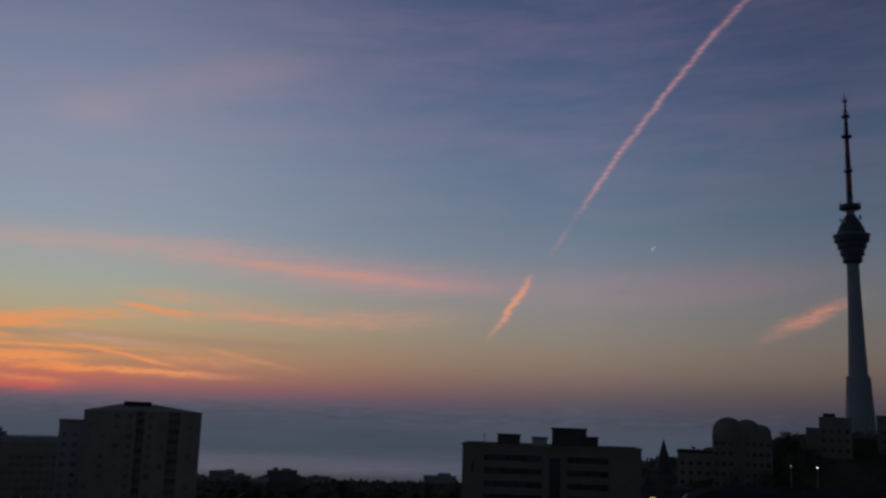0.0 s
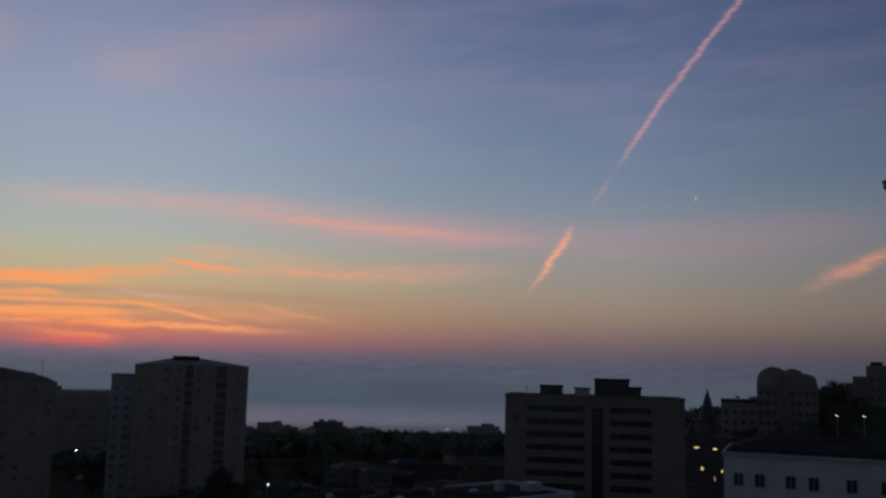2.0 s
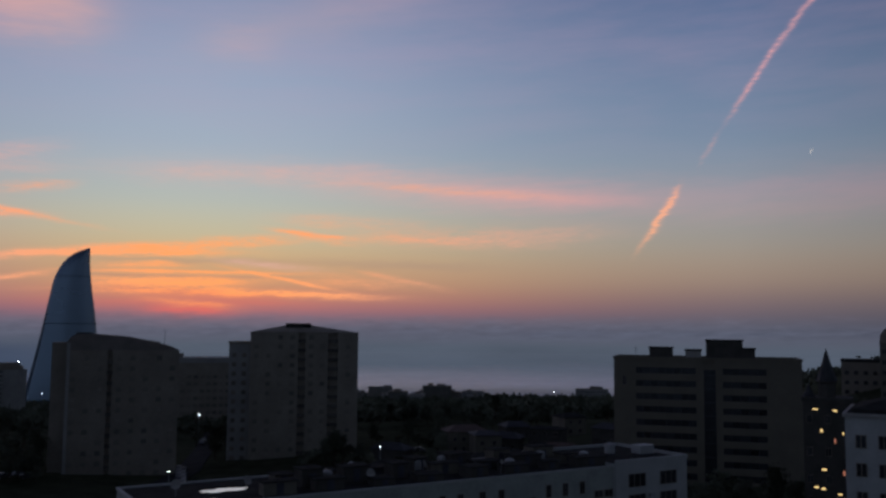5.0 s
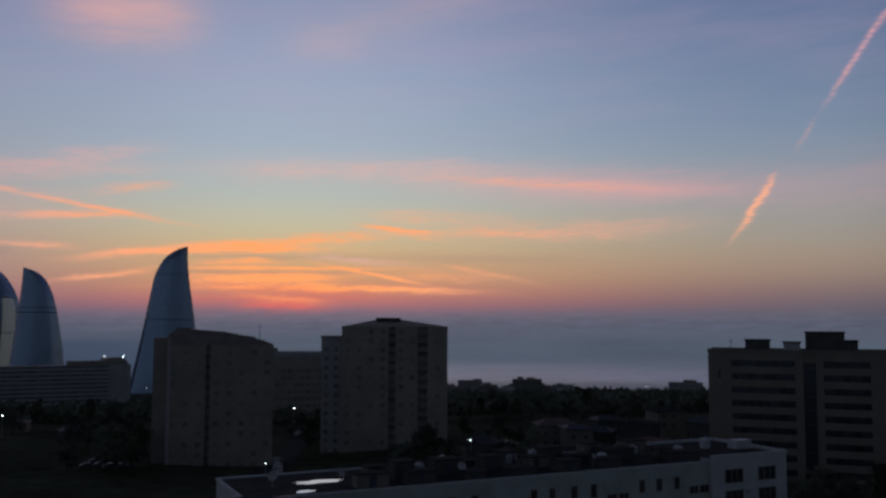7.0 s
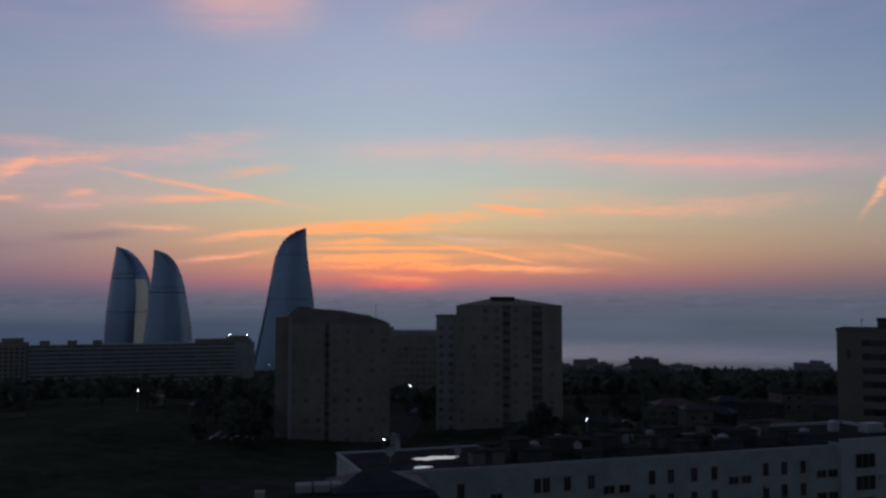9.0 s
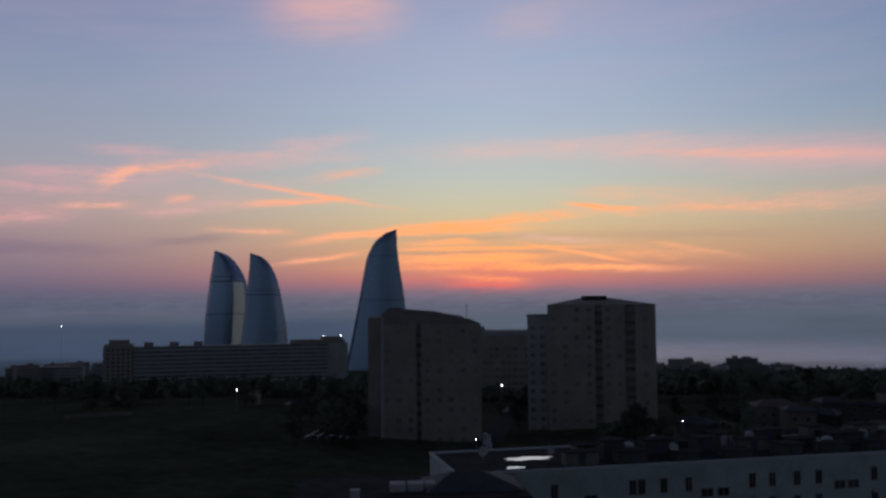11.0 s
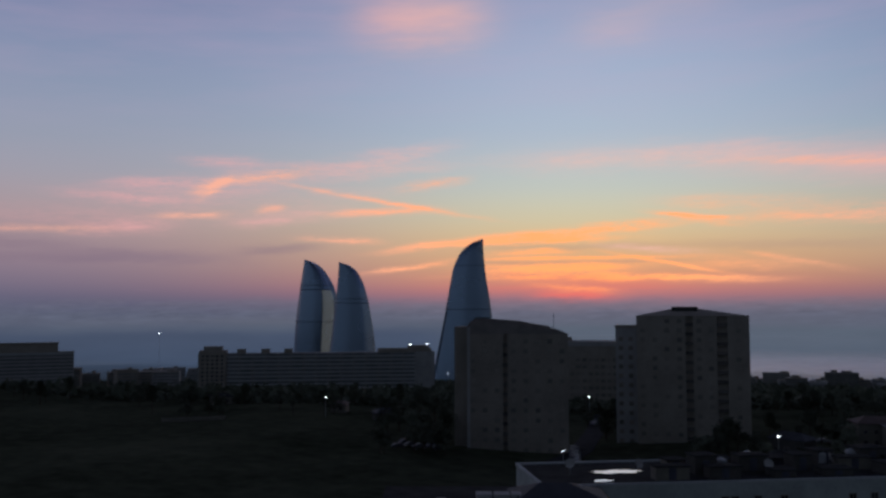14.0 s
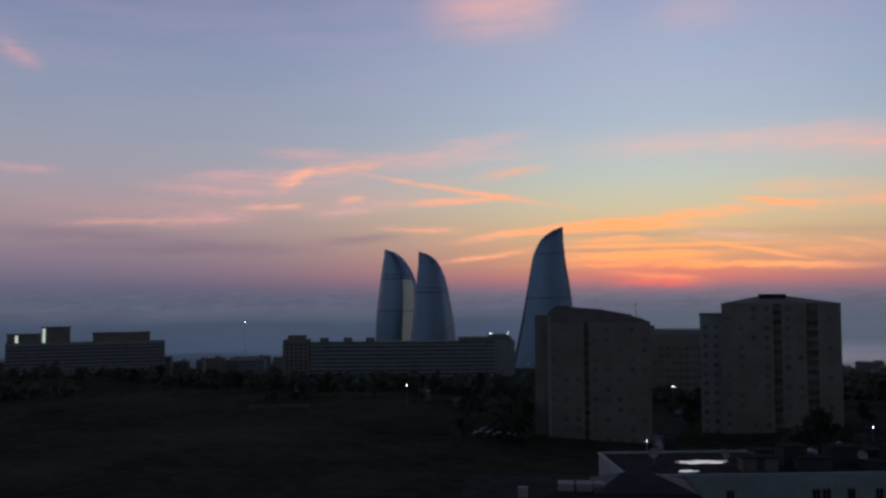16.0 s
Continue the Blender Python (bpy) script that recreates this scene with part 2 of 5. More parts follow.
# ---- materials ----
def material(name, base, rough=0.8, metal=0.0, vary=0.25, scale=0.35, fine=6.0, bump=0.15, second=None, per_object=0.0, spec=0.3):
    """A surface with stains at one scale, grain at another and a fine relief, in metres."""
    m = bpy.data.materials.new(name)
    m.use_nodes = True
    t = m.node_tree
    p = t.nodes["Principled BSDF"]
    p.inputs["Roughness"].default_value, p.inputs["Metallic"].default_value = rough, metal
    p.inputs["Specular IOR Level"].default_value = spec
    where = t.nodes.new("ShaderNodeTexCoord").outputs["Object"]
    facs = []
    for s in (scale, fine):
        n = t.nodes.new("ShaderNodeTexNoise")
        n.inputs["Scale"].default_value, n.inputs["Detail"].default_value, n.inputs["Roughness"].default_value = s, 6.0, 0.62
        t.links.new(where, n.inputs["Vector"])
        facs.append(n.outputs["Fac"])
    low = tuple(c * (1 - vary) for c in base)
    high = second or tuple(min(1.0, c * (1 + vary)) for c in base)
    mixed = mth(t, "ADD", mth(t, "MULTIPLY", facs[0], 0.65), mth(t, "MULTIPLY", facs[1], 0.35))
    col = ramp(t, mixed, [(0.34, (*low, 1)), (0.66, (*high, 1))])
    if per_object:
        r = t.nodes.new("ShaderNodeObjectInfo").outputs["Random"]
        col = mixc(t, 1.0, col, mth(t, "MULTIPLY_ADD", r, per_object, 1 - per_object / 2), "MULTIPLY")
    t.links.new(col, p.inputs["Base Color"])
    if bump:
        b = t.nodes.new("ShaderNodeBump")
        b.inputs["Strength"].default_value, b.inputs["Distance"].default_value = bump, 0.05
        t.links.new(facs[1], b.inputs["Height"])
        t.links.new(b.outputs[0], p.inputs["Normal"])
    return m


def glowing(name, colour, strength):
    m = bpy.data.materials.new(name)
    m.use_nodes = True
    p = m.node_tree.nodes["Principled BSDF"]
    p.inputs["Base Color"].default_value = (*colour, 1)
    p.inputs["Emission Color"].default_value = (*colour, 1)
    p.inputs["Emission Strength"].default_value = strength
    return m


M_GRASS = material("dry grass", (0.052, 0.06, 0.036), 0.95, vary=0.5, scale=0.02, fine=0.2, second=(0.105, 0.108, 0.07), spec=0.0)
M_PANEL = material("grey concrete panel", (0.285, 0.245, 0.20), 0.9, vary=0.22, scale=0.12, fine=1.5)
M_PANEL_WARM = material("brownish concrete panel", (0.265, 0.225, 0.185), 0.9, vary=0.22, scale=0.1, fine=1.2)
M_TAN = material("tan rendered wall", (0.18, 0.155, 0.12), 0.9, vary=0.15, scale=0.15, fine=2.0)
M_GREENISH = material("grey-green painted render", (0.36, 0.375, 0.345), 0.9, vary=0.25, scale=0.25, fine=2.5)
M_WHITE = material("off-white painted render", (0.42, 0.42, 0.41), 0.88, vary=0.18, scale=0.3, fine=3.0)
M_PALE = material("pale stone cladding", (0.33, 0.31, 0.29), 0.85, vary=0.18, scale=0.2, fine=2.0)
M_STONE = material("weathered limestone", (0.17, 0.15, 0.12), 0.9, vary=0.25, scale=0.2, fine=2.0)
M_BITUMEN = material("bitumen roofing felt", (0.045, 0.044, 0.042), 1.0, vary=0.45, scale=0.4, fine=5.0, spec=0.03)
M_DARKSTONE = material("soot-dark stone", (0.085, 0.078, 0.07), 0.95, vary=0.3, scale=0.3, fine=3.0, spec=0.05)
M_TRACK = material("trodden dry earth", (0.085, 0.08, 0.06), 0.95, vary=0.3, scale=0.2, fine=2.0, spec=0.05)
M_CREST = material("brownish roof cladding", (0.22, 0.185, 0.165), 0.9, vary=0.25, scale=0.2, fine=2.0)
M_TILE = material("red-brown sheet roof", (0.13, 0.09, 0.075), 0.8, vary=0.25, scale=0.3, fine=4.0)
M_SLATE = material("dark slate roof", (0.045, 0.045, 0.05), 0.7, vary=0.3, scale=0.6, fine=6.0)
M_FRAME_DULL = material("grimy window frame", (0.235, 0.2, 0.165), 0.9, vary=0.2, scale=2.0, fine=20.0, bump=0.02, per_object=0.4)
# the shade of the recesses is put into this darker colour
M_LOGGIA_SHADE = material("loggia with painted shade", (0.15, 0.13, 0.115), 0.9, vary=0.35, scale=0.3, fine=3.0, per_object=0.7)
M_BAND = material("grey window band", (0.17, 0.165, 0.16), 0.6, vary=0.3, scale=0.3, fine=3.0, per_object=0.5)
M_BELT = material("grey-blue louvres", (0.10, 0.125, 0.16), 0.5, metal=0.5, vary=0.2, scale=0.5, fine=5.0)
M_FRAME = material("weathered window frame", (0.30, 0.29, 0.27), 0.6, vary=0.1, scale=2.0, fine=20.0, bump=0.02)
# reflected sky is put into the pane colour, close to the wall's tone
M_GLASS_FAR = material("window glass with painted sky reflection", (0.215, 0.185, 0.155), 0.6, vary=0.4, scale=0.8, fine=5.0, bump=0.0, per_object=0.7, spec=0.2)
M_GLASS = material("dark window glass", (0.03, 0.03, 0.034), 0.2, vary=0.4, scale=0.8, fine=5.0, bump=0.0, per_object=1.2, spec=0.5)
M_STEEL = material("galvanised steel", (0.35, 0.36, 0.37), 0.45, metal=0.8, vary=0.2, scale=1.0, fine=10.0)
M_CONC = material("tower concrete", (0.25, 0.25, 0.26), 0.85, vary=0.14, scale=0.06, fine=0.8)
M_DARKSTEEL = material("dark painted steel", (0.06, 0.06, 0.075), 0.6, vary=0.25, scale=0.5, fine=5.0)
M_REDSTEEL = material("red painted steel", (0.22, 0.05, 0.045), 0.6, vary=0.25, scale=0.5, fine=5.0)
M_BARK = material("bark", (0.07, 0.05, 0.035), 0.95, vary=0.3, scale=2.0, fine=15.0)
M_LEAF = material("dark green leaves", (0.105, 0.11, 0.078), 0.95, vary=0.25, scale=0.5, fine=4.0, bump=0.0, per_object=0.6, spec=0.03)
M_ASPHALT = material("asphalt", (0.05, 0.05, 0.05), 0.95, vary=0.3, scale=0.2, fine=3.0, spec=0.03)
M_ROAD = material("pale gravel road", (0.26, 0.25, 0.23), 0.95, vary=0.25, scale=0.2, fine=2.0)
M_CAR = material("car paint", (0.13, 0.13, 0.14), 0.45, metal=0.0, vary=0.06, scale=1.0, fine=10.0, bump=0.0, per_object=1.6, spec=0.5)
M_RUBBER = material("rubber", (0.02, 0.02, 0.02), 0.9, vary=0.2, scale=5, fine=30)
M_LAMP = glowing("cold white lamp", (0.85, 0.93, 1.0), 9.0)
M_AMBER = glowing("amber lamp", (1.0, 0.55, 0.35), 3.0)
M_LIT = glowing("warm lit window", (1.0, 0.68, 0.28), 1.1)
M_LIT_WHITE = glowing("pale lit strip", (0.8, 0.95, 0.78), 0.55)
M_LIT_RED = glowing("reddish lit window", (0.9, 0.33, 0.2), 0.4)
# puddle water as metal, which reflects the sky brighter than water does
M_WET = material("mirror-like puddle water", (0.85, 0.86, 0.88), 0.08, metal=1.0, vary=0.12, scale=1, fine=5, bump=0.02, spec=1.0)
M_PLASTIC = material("grey plastic tank", (0.36, 0.36, 0.36), 0.5, vary=0.1, scale=1.0, fine=10.0)


def water_material():
    m = material("calm sea", (0.74, 0.71, 0.71), 0.42, metal=0.8, vary=0.3, scale=0.0015, fine=0.02, bump=0.0, spec=0.5)
    return m


def tower_glass():
    """Bluish facade glass with faint storey lines."""
    m = bpy.data.materials.new("blue tower glass")
    m.use_nodes = True
    t = m.node_tree
    p = t.nodes["Principled BSDF"]
    where = t.nodes.new("ShaderNodeTexCoord").outputs["Object"]
    s = t.nodes.new("ShaderNodeSeparateXYZ")
    t.links.new(where, s.inputs[0])
    storey = mth(t, "FRACT", mth(t, "DIVIDE", s.outputs[2], 4.2))
    line = mth(t, "LESS_THAN", storey, 0.22)
    n = t.nodes.new("ShaderNodeTexNoise")
    n.inputs["Scale"].default_value, n.inputs["Detail"].default_value = 0.015, 3.0
    t.links.new(where, n.inputs["Vector"])
    col = ramp(t, n.outputs["Fac"], [(0.2, (0.18, 0.235, 0.30, 1)), (0.8, (0.22, 0.285, 0.36, 1))])
    t.links.new(mixc(t, mth(t, "MULTIPLY", line, 0.12), col, (0.10, 0.12, 0.15, 1)), p.inputs["Base Color"])
    p.inputs["Metallic"].default_value = 0.75
    t.links.new(mth(t, "MULTIPLY_ADD", n.outputs["Fac"], 0.1, 0.22), p.inputs["Roughness"])
    return m


# the tower glass again, with a glow added in place of bright reflected sky
M_GLASS_GLOW = tower_glass()
M_GLASS_GLOW.name = "lit tower glass"
M_GLASS_GLOW.node_tree.nodes["Principled BSDF"].inputs["Emission Color"].default_value = (0.76, 0.78, 0.74, 1)
M_GLASS_GLOW.node_tree.nodes["Principled BSDF"].inputs["Emission Strength"].default_value = 0.055
M_SEA, M_TOWER = water_material(), tower_glass()


# ---- building blocks ----
def mesh_of(bm, material_):
    me = bpy.data.meshes.new("mesh")
    bmesh.ops.recalc_face_normals(bm, faces=bm.faces)
    bm.to_mesh(me)
    bm.free()
    me.materials.append(material_)
    return me


def part(name, bm, material_, parent, label=""):
    ob = new(name, bm if isinstance(bm, bpy.types.Mesh) else mesh_of(bm, material_))
    ob.parent = parent
    return tagged(ob, label)


def thing(name, m, label, category, group="", kind=""):
    ob = new(name)
    ob.empty_display_size = 0.2
    ob.matrix_world = m
    return tagged(ob, label, category, group, kind)


def box(bm, x0, y0, z0, x1, y1, z1):
    v = [bm.verts.new(c) for c in ((x0, y0, z0), (x1, y0, z0), (x1, y1, z0), (x0, y1, z0), (x0, y0, z1), (x1, y0, z1), (x1, y1, z1), (x0, y1, z1))]
    for f in ((0, 1, 5, 4), (1, 2, 6, 5), (2, 3, 7, 6), (3, 0, 4, 7), (4, 5, 6, 7), (3, 2, 1, 0)):
        bm.faces.new([v[i] for i in f])
    return v


def boxes(*all_):
    bm = bmesh.new()
    for b in all_:
        box(bm, *b)
    return bm


def lathe(bm, profile, sides=24, cx=0.0, cy=0.0):
    rings = []
    for r, z in profile:
        rings.append([bm.verts.new((cx + r * math.cos(2 * math.pi * i / sides), cy + r * math.sin(2 * math.pi * i / sides), z)) for i in range(sides)])
    for a, b in zip(rings, rings[1:]):
        for i in range(sides):
            bm.faces.new((a[i], a[(i + 1) % sides], b[(i + 1) % sides], b[i]))
    bm.faces.new(rings[0][::-1])
    bm.faces.new(rings[-1])
    return bm


def rod(bm, a, b, r, sides=6, r2=None):
    a, b = Vector(a), Vector(b)
    q = (b - a).to_track_quat("Z", "Y")
    rings = [[bm.verts.new(c + q @ Vector((rr * math.cos(2 * math.pi * i / sides), rr * math.sin(2 * math.pi * i / sides), 0))) for i in range(sides)]
             for c, rr in ((a, r), (b, r if r2 is None else r2))]
    for i in range(sides):
        bm.faces.new((rings[0][i], rings[0][(i + 1) % sides], rings[1][(i + 1) % sides], rings[1][i]))
    bm.faces.new(rings[0][::-1])
    bm.faces.new(rings[1])


def spot(az, d):
    return -d * math.sin(radians(az)), d * math.cos(radians(az))


def height(x, y):
    """The ground: a plateau that falls away to the sea all round, with a hill under the broadcasting tower."""
    r = math.hypot(x, y)
    t = max(0.0, (r - 360) / 1500)
    z = -104 * t if t > 0.08 else -104 * t * t / 0.16 - (4.16 if t > 0 else 0) * min(1, t / 0.08) * 0.5
    az = math.degrees(math.atan2(-x, y))
    land = max(0.0, min(1.0, (az - 30) / 8)) * max(0.0, min(1.0, (150 - az) / 30))
    z = max(z, -118.0 + 34.0 * land)
    z += 60 * math.exp(-((x - 340) / 198) ** 2 - ((y - 730) / 370) ** 2)
    z += 30 * math.exp(-((x - 140) / 78) ** 2 - ((y - 335) / 78) ** 2)
    step = max(0.0, min(1.0, (r - 165) / 80))
    z -= 4.4 * step * step * (3 - 2 * step) * math.exp(-((az - 24) / 10) ** 2)
    z += 9.0 * math.exp(-((az - 61) / 8) ** 2 - ((r - 480) / 60) ** 2)
    if r < 1700:
        z += 1.2 * noise.noise((x / 60, y / 60, 0)) * min(1, r / 150)
    return z


def ground_pose(az, d, turn=0.0, lift=0.0):
    x, y = spot(az, d)
    return pose(x, y, height(x, y) + lift, 0, 0, az + turn)


# ---- ground and sea ----
def make_ground():
    rings = [4 * 1.09 ** i for i in range(83)]
    rings = [r for r in rings if r < 4900] + [4900]
    n = 160
    verts = [(0, 0, height(0, 0))]
    for r in rings:
        for i in range(n):
            x, y = r * math.cos(2 * math.pi * i / n), r * math.sin(2 * math.pi * i / n)
            verts.append((x, y, height(x, y)))
    faces = [(0, 1 + i, 1 + (i + 1) % n) for i in range(n)]
    for k in range(len(rings) - 1):
        a, b = 1 + k * n, 1 + (k + 1) * n
        faces += [(a + i, b + i, b + (i + 1) % n, a + (i + 1) % n) for i in range(n)]
    me = bpy.data.meshes.new("ground")
    me.from_pydata(verts, [], faces)
    me.shade_smooth()
    me.materials.append(M_GRASS)
    tagged(new("ground", me), "dark hillside of dry grass falling away to the sea", "ground", kind="structure")
    bm = bmesh.new()
    inner = [bm.verts.new((1500 * math.cos(i * math.pi / 48), 1500 * math.sin(i * math.pi / 48), -100)) for i in range(96)]
    outer = [bm.verts.new((4930 * math.cos(i * math.pi / 48), 4930 * math.sin(i * math.pi / 48), -100)) for i in range(96)]
    for i in range(96):
        bm.faces.new((inner[i], inner[(i + 1) % 96], outer[(i + 1) % 96], outer[i]))
    tagged(new("water", mesh_of(bm, M_SEA)), "calm grey sea reflecting the evening sky", "sea", kind="structure")


make_ground()


# ---- buildings ----
def window_mesh(w, h, depth=0.06, mat=None):
    """A rectangular frame, proud of the wall."""
    t = min(0.09, w * 0.08)
    bm = bmesh.new()
    loops = []
    for x, z0, z1 in ((w / 2, 0, h), (w / 2 - t, t, h - t)):
        for y in (-0.12, depth):
            loops.append([bm.verts.new(c) for c in ((-x, y, z0), (x, y, z0), (x, y, z1), (-x, y, z1))])
    out_f, out_b, in_f, in_b = loops
    for i in range(4):
        j = (i + 1) % 4
        bm.faces.new((out_f[i], out_f[j], in_f[j], in_f[i]))
        bm.faces.new((out_b[i], out_b[j], in_b[j], in_b[i]))
        bm.faces.new((out_f[i], out_f[j], out_b[j], out_b[i]))
        bm.faces.new((in_f[i], in_f[j], in_b[j], in_b[i]))
    return mesh_of(bm, mat or M_FRAME)


def mullion_mesh(w, h, mat=None):
    t = min(0.09, w * 0.08)
    return mesh_of(boxes((-t / 2, -0.1, t, t / 2, -0.065, h - t)), mat or M_FRAME)


def pane_mesh(w, h, glass=None):
    return mesh_of(boxes((-w / 2 + 0.05, -0.06, 0.05, w / 2 - 0.05, -0.01, h - 0.05)), glass or M_GLASS)


def windows(parent, x_list, z_list, w, h, y=0.0, mullions=1, skip=0.0, rng=None, turn=0.0, shift=(0, 0), lit=(), glass=None, frame_mat=None):
    """Windows on a wall: each a frame with its pane; lit names columns and rows that shine."""
    frame_mat = frame_mat or M_FRAME_DULL
    frame_me, pane_me, bar_me = window_mesh(w, h, mat=frame_mat), pane_mesh(w, h, glass), mullion_mesh(w, h, frame_mat)
    for i, x in enumerate(x_list):
        for j, z in enumerate(z_list):
            if rng and rng.random() < skip:
                continue
            f = part("window", frame_me, None, parent)
            f.matrix_local = pose(shift[0], shift[1], 0, 0, 0, turn) @ pose(x, y, z)
            for k in range(mullions):
                part("mullion", bar_me, None, f).location = (-w / 2 + w * (k + 1) / (mullions + 1), 0, 0)
            if (i, j) in lit:
                p = part("pane", boxes((-w / 2 + 0.05, -0.06, 0.05, w / 2 - 0.05, -0.01, h - 0.05)), M_LIT, f, "warm lit pane")
            else:
                part("pane", pane_me, None, f)


def spread(a, b, n):
    return [a + (b - a) * (i + 0.5) / n for i in range(n)]


def facade_with_bays(w, bays, depth, recess=1.2):
    """The pieces in plan of a block whose front is cut by upright recesses (x0, x1)."""
    xs = [-w / 2] + [e for pair in bays for e in pair] + [w / 2]
    return [(xs[k], 0, xs[k + 1], recess) for k in range(0, len(xs) - 1, 2)] + [(-w / 2, recess, w / 2, depth)]


def hip_roof(w, d, rise, over=0.6, ridge=(0.4, 0.6), thick=0.35):
    bm = bmesh.new()
    x0, x1, y0, y1 = -w / 2 - over, w / 2 + over, -over, d + over
    low = [bm.verts.new(c) for c in ((x0, y0, 0), (x1, y0, 0), (x1, y1, 0), (x0, y1, 0))]
    eave = [bm.verts.new(c) for c in ((x0, y0, thick), (x1, y0, thick), (x1, y1, thick), (x0, y1, thick))]
    ra, rb = x0 + (x1 - x0) * ridge[0], x0 + (x1 - x0) * ridge[1]
    r = [bm.verts.new((ra, d * 0.4, rise)), bm.verts.new((rb, d * 0.4, rise))]
    for i in range(4):
        bm.faces.new((low[i], low[(i + 1) % 4], eave[(i + 1) % 4], eave[i]))
    bm.faces.new((eave[0], eave[1], r[1], r[0]))
    bm.faces.new((eave[1], eave[2], r[1]))
    bm.faces.new((eave[2], eave[3], r[0], r[1]))
    bm.faces.new((eave[3], eave[0], r[0]))
    bm.faces.new(low[::-1])
    return bm


def tower_block(az, d, w, depth, h, turn, bays, rise, ridge, hut, wall, label, seed, base=0.0, crest=None):
    """A tall housing block with loggia strips and a lift hut, under a low hipped roof or a curved crest (outline in metres)."""
    rng = random.Random(seed)
    x, y = spot(az, d)
    b = thing("apartment_tower", pose(x, y, base, 0, 0, az + turn), label, "apartment building")
    for x0, y0, x1, y1 in facade_with_bays(w, bays, depth):
        part("wall", boxes((x0, y0, 0, x1, y1, h)), wall, b)
    if crest:
        bm = bmesh.new()
        line = [(-w / 2, h)] + list(crest) + [(w / 2, h)]
        sides = [[bm.verts.new((cx, cy, cz)) for cx, cz in line] for cy in (0.0, depth)]
        bm.faces.new(sides[0])
        bm.faces.new(sides[1][::-1])
        for k in range(len(line)):
            n = (k + 1) % len(line)
            bm.faces.new((sides[0][k], sides[0][n], sides[1][n], sides[1][k]))
        part("crest", bm, M_CREST, b, "curved brownish roof crest")
    else:
        roof = part("roof", hip_roof(w, depth, rise, over=0.12, ridge=ridge, thick=0.2), wall, b, "low hipped roof")
        roof.location = (0, 0, h)
    part("lift_hut", boxes((hut[0], depth * 0.25, h + rise * 0.5, hut[1], depth * 0.6, h + hut[2])), M_BITUMEN, b, "flat-topped lift hut")
    floors = int(h // 3.0)
    zs = [1.1 + k * 3.0 for k in range(floors)]
    edges = [-w / 2] + [e for p in bays for e in p] + [w / 2]
    for k in range(0, len(edges) - 1, 2):
        n = max(1, int((edges[k + 1] - edges[k]) // 3.4))
        windows(b, spread(edges[k], edges[k + 1], n), zs, 1.5, 1.45, rng=rng, skip=0.3, glass=M_GLASS_FAR)
    # rails and slabs are coloured dark for the shade inside the strips
    rail = mesh_of(boxes((-0.5, 0.45, 0, 0.5, 0.55, 1.0)), M_LOGGIA_SHADE)
    slab = mesh_of(boxes((-0.5, 0.1, -0.15, 0.5, 1.2, 0.0)), M_LOGGIA_SHADE)
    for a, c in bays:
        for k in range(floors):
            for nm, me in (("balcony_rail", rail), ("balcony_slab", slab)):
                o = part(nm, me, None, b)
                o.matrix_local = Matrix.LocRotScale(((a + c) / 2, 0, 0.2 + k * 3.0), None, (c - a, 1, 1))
    side = [1.1 + k * 3.0 for k in range(floors)]
    for s, turn_ in ((-1, -90), (1, 90)):
        f = spread(1.5, depth - 1, 3)
        frame_me, pane_me = window_mesh(1.4, 1.4, mat=M_FRAME_DULL), pane_mesh(1.4, 1.4, M_GLASS_FAR)
        for yy in f:
            for z in side:
                o = part("window", frame_me, None, b)
                o.matrix_local = pose(s * w / 2, yy, z, 0, 0, turn_)
                part("pane", pane_me, None, o)
    return b


def make_towers():
    b = tower_block(17.62, 300, 34.8, 16, 42.3, 0, [(-2.0, 0.3), (7.6, 10.8)], 2.5, (0.33, 0.55), (-6.3, 1.9, 3.1), M_PANEL,
                    "grey concrete apartment tower with two dark loggia strips", 1, base=-5)
    part("wing", boxes((-24.3, 3, 0, -17.45, 15, 38.6)), M_PALE, b, "lower pale side wing")
    part("wing_parapet", boxes((-24.5, 2.8, 38.6, -17.5, 15.2, 39.3)), M_PANEL, b)
    zs = [1.2 + 3 * k for k in range(12)]
    frame_me, pane_me = window_mesh(1.4, 1.4, mat=M_FRAME_DULL), pane_mesh(1.4, 1.4, M_GLASS_FAR)
    for x in (-22.6, -19.4):
        for z in zs:
            o = part("window", frame_me, None, b)
            o.location = (x, 3, z)
            part("pane", pane_me, None, o)
    b = tower_block(28.29, 280, 30.9, 16, 37.1, 0, [(-4.4, -3.0)], 4.2, None, (-13.2, -9.0, 4.95), M_PANEL_WARM,
                    "brownish concrete apartment tower beside a car park", 2, base=-5,
                    crest=[(-15.45, 39.6), (-14.4, 40.9), (-13.2, 41.7), (-8.8, 41.7), (-4.0, 41.3), (1.0, 40.9), (6.0, 39.9), (10.0, 39.3), (10.0, 38.9), (13.0, 38.2)])
    part("corner_strip", boxes((-15.4, -0.12, 0, -14.5, -0.003, 39.3)), M_PALE, b, "pale upright corner strip")
    part("wing", boxes((-19.5, 2.5, 0, -15.47, 14, 39.2)), M_PANEL_WARM, b, "set-back side wing")
    mast = thing("antenna_mast", pose(*spot(26.0, 286), 33.0), "thin steel antenna mast on a tower roof", "antenna")
    bm = bmesh.new()
    rod(bm, (0, 0, 0), (0, 0, 5.2), 0.09)
    part("pole", bm, M_STEEL, mast)
    bm = bmesh.new()
    rod(bm, (-0.6, 0, 4.4), (0.6, 0, 4.4), 0.04)
    part("crossbar", bm, M_STEEL, mast)


make_towers()


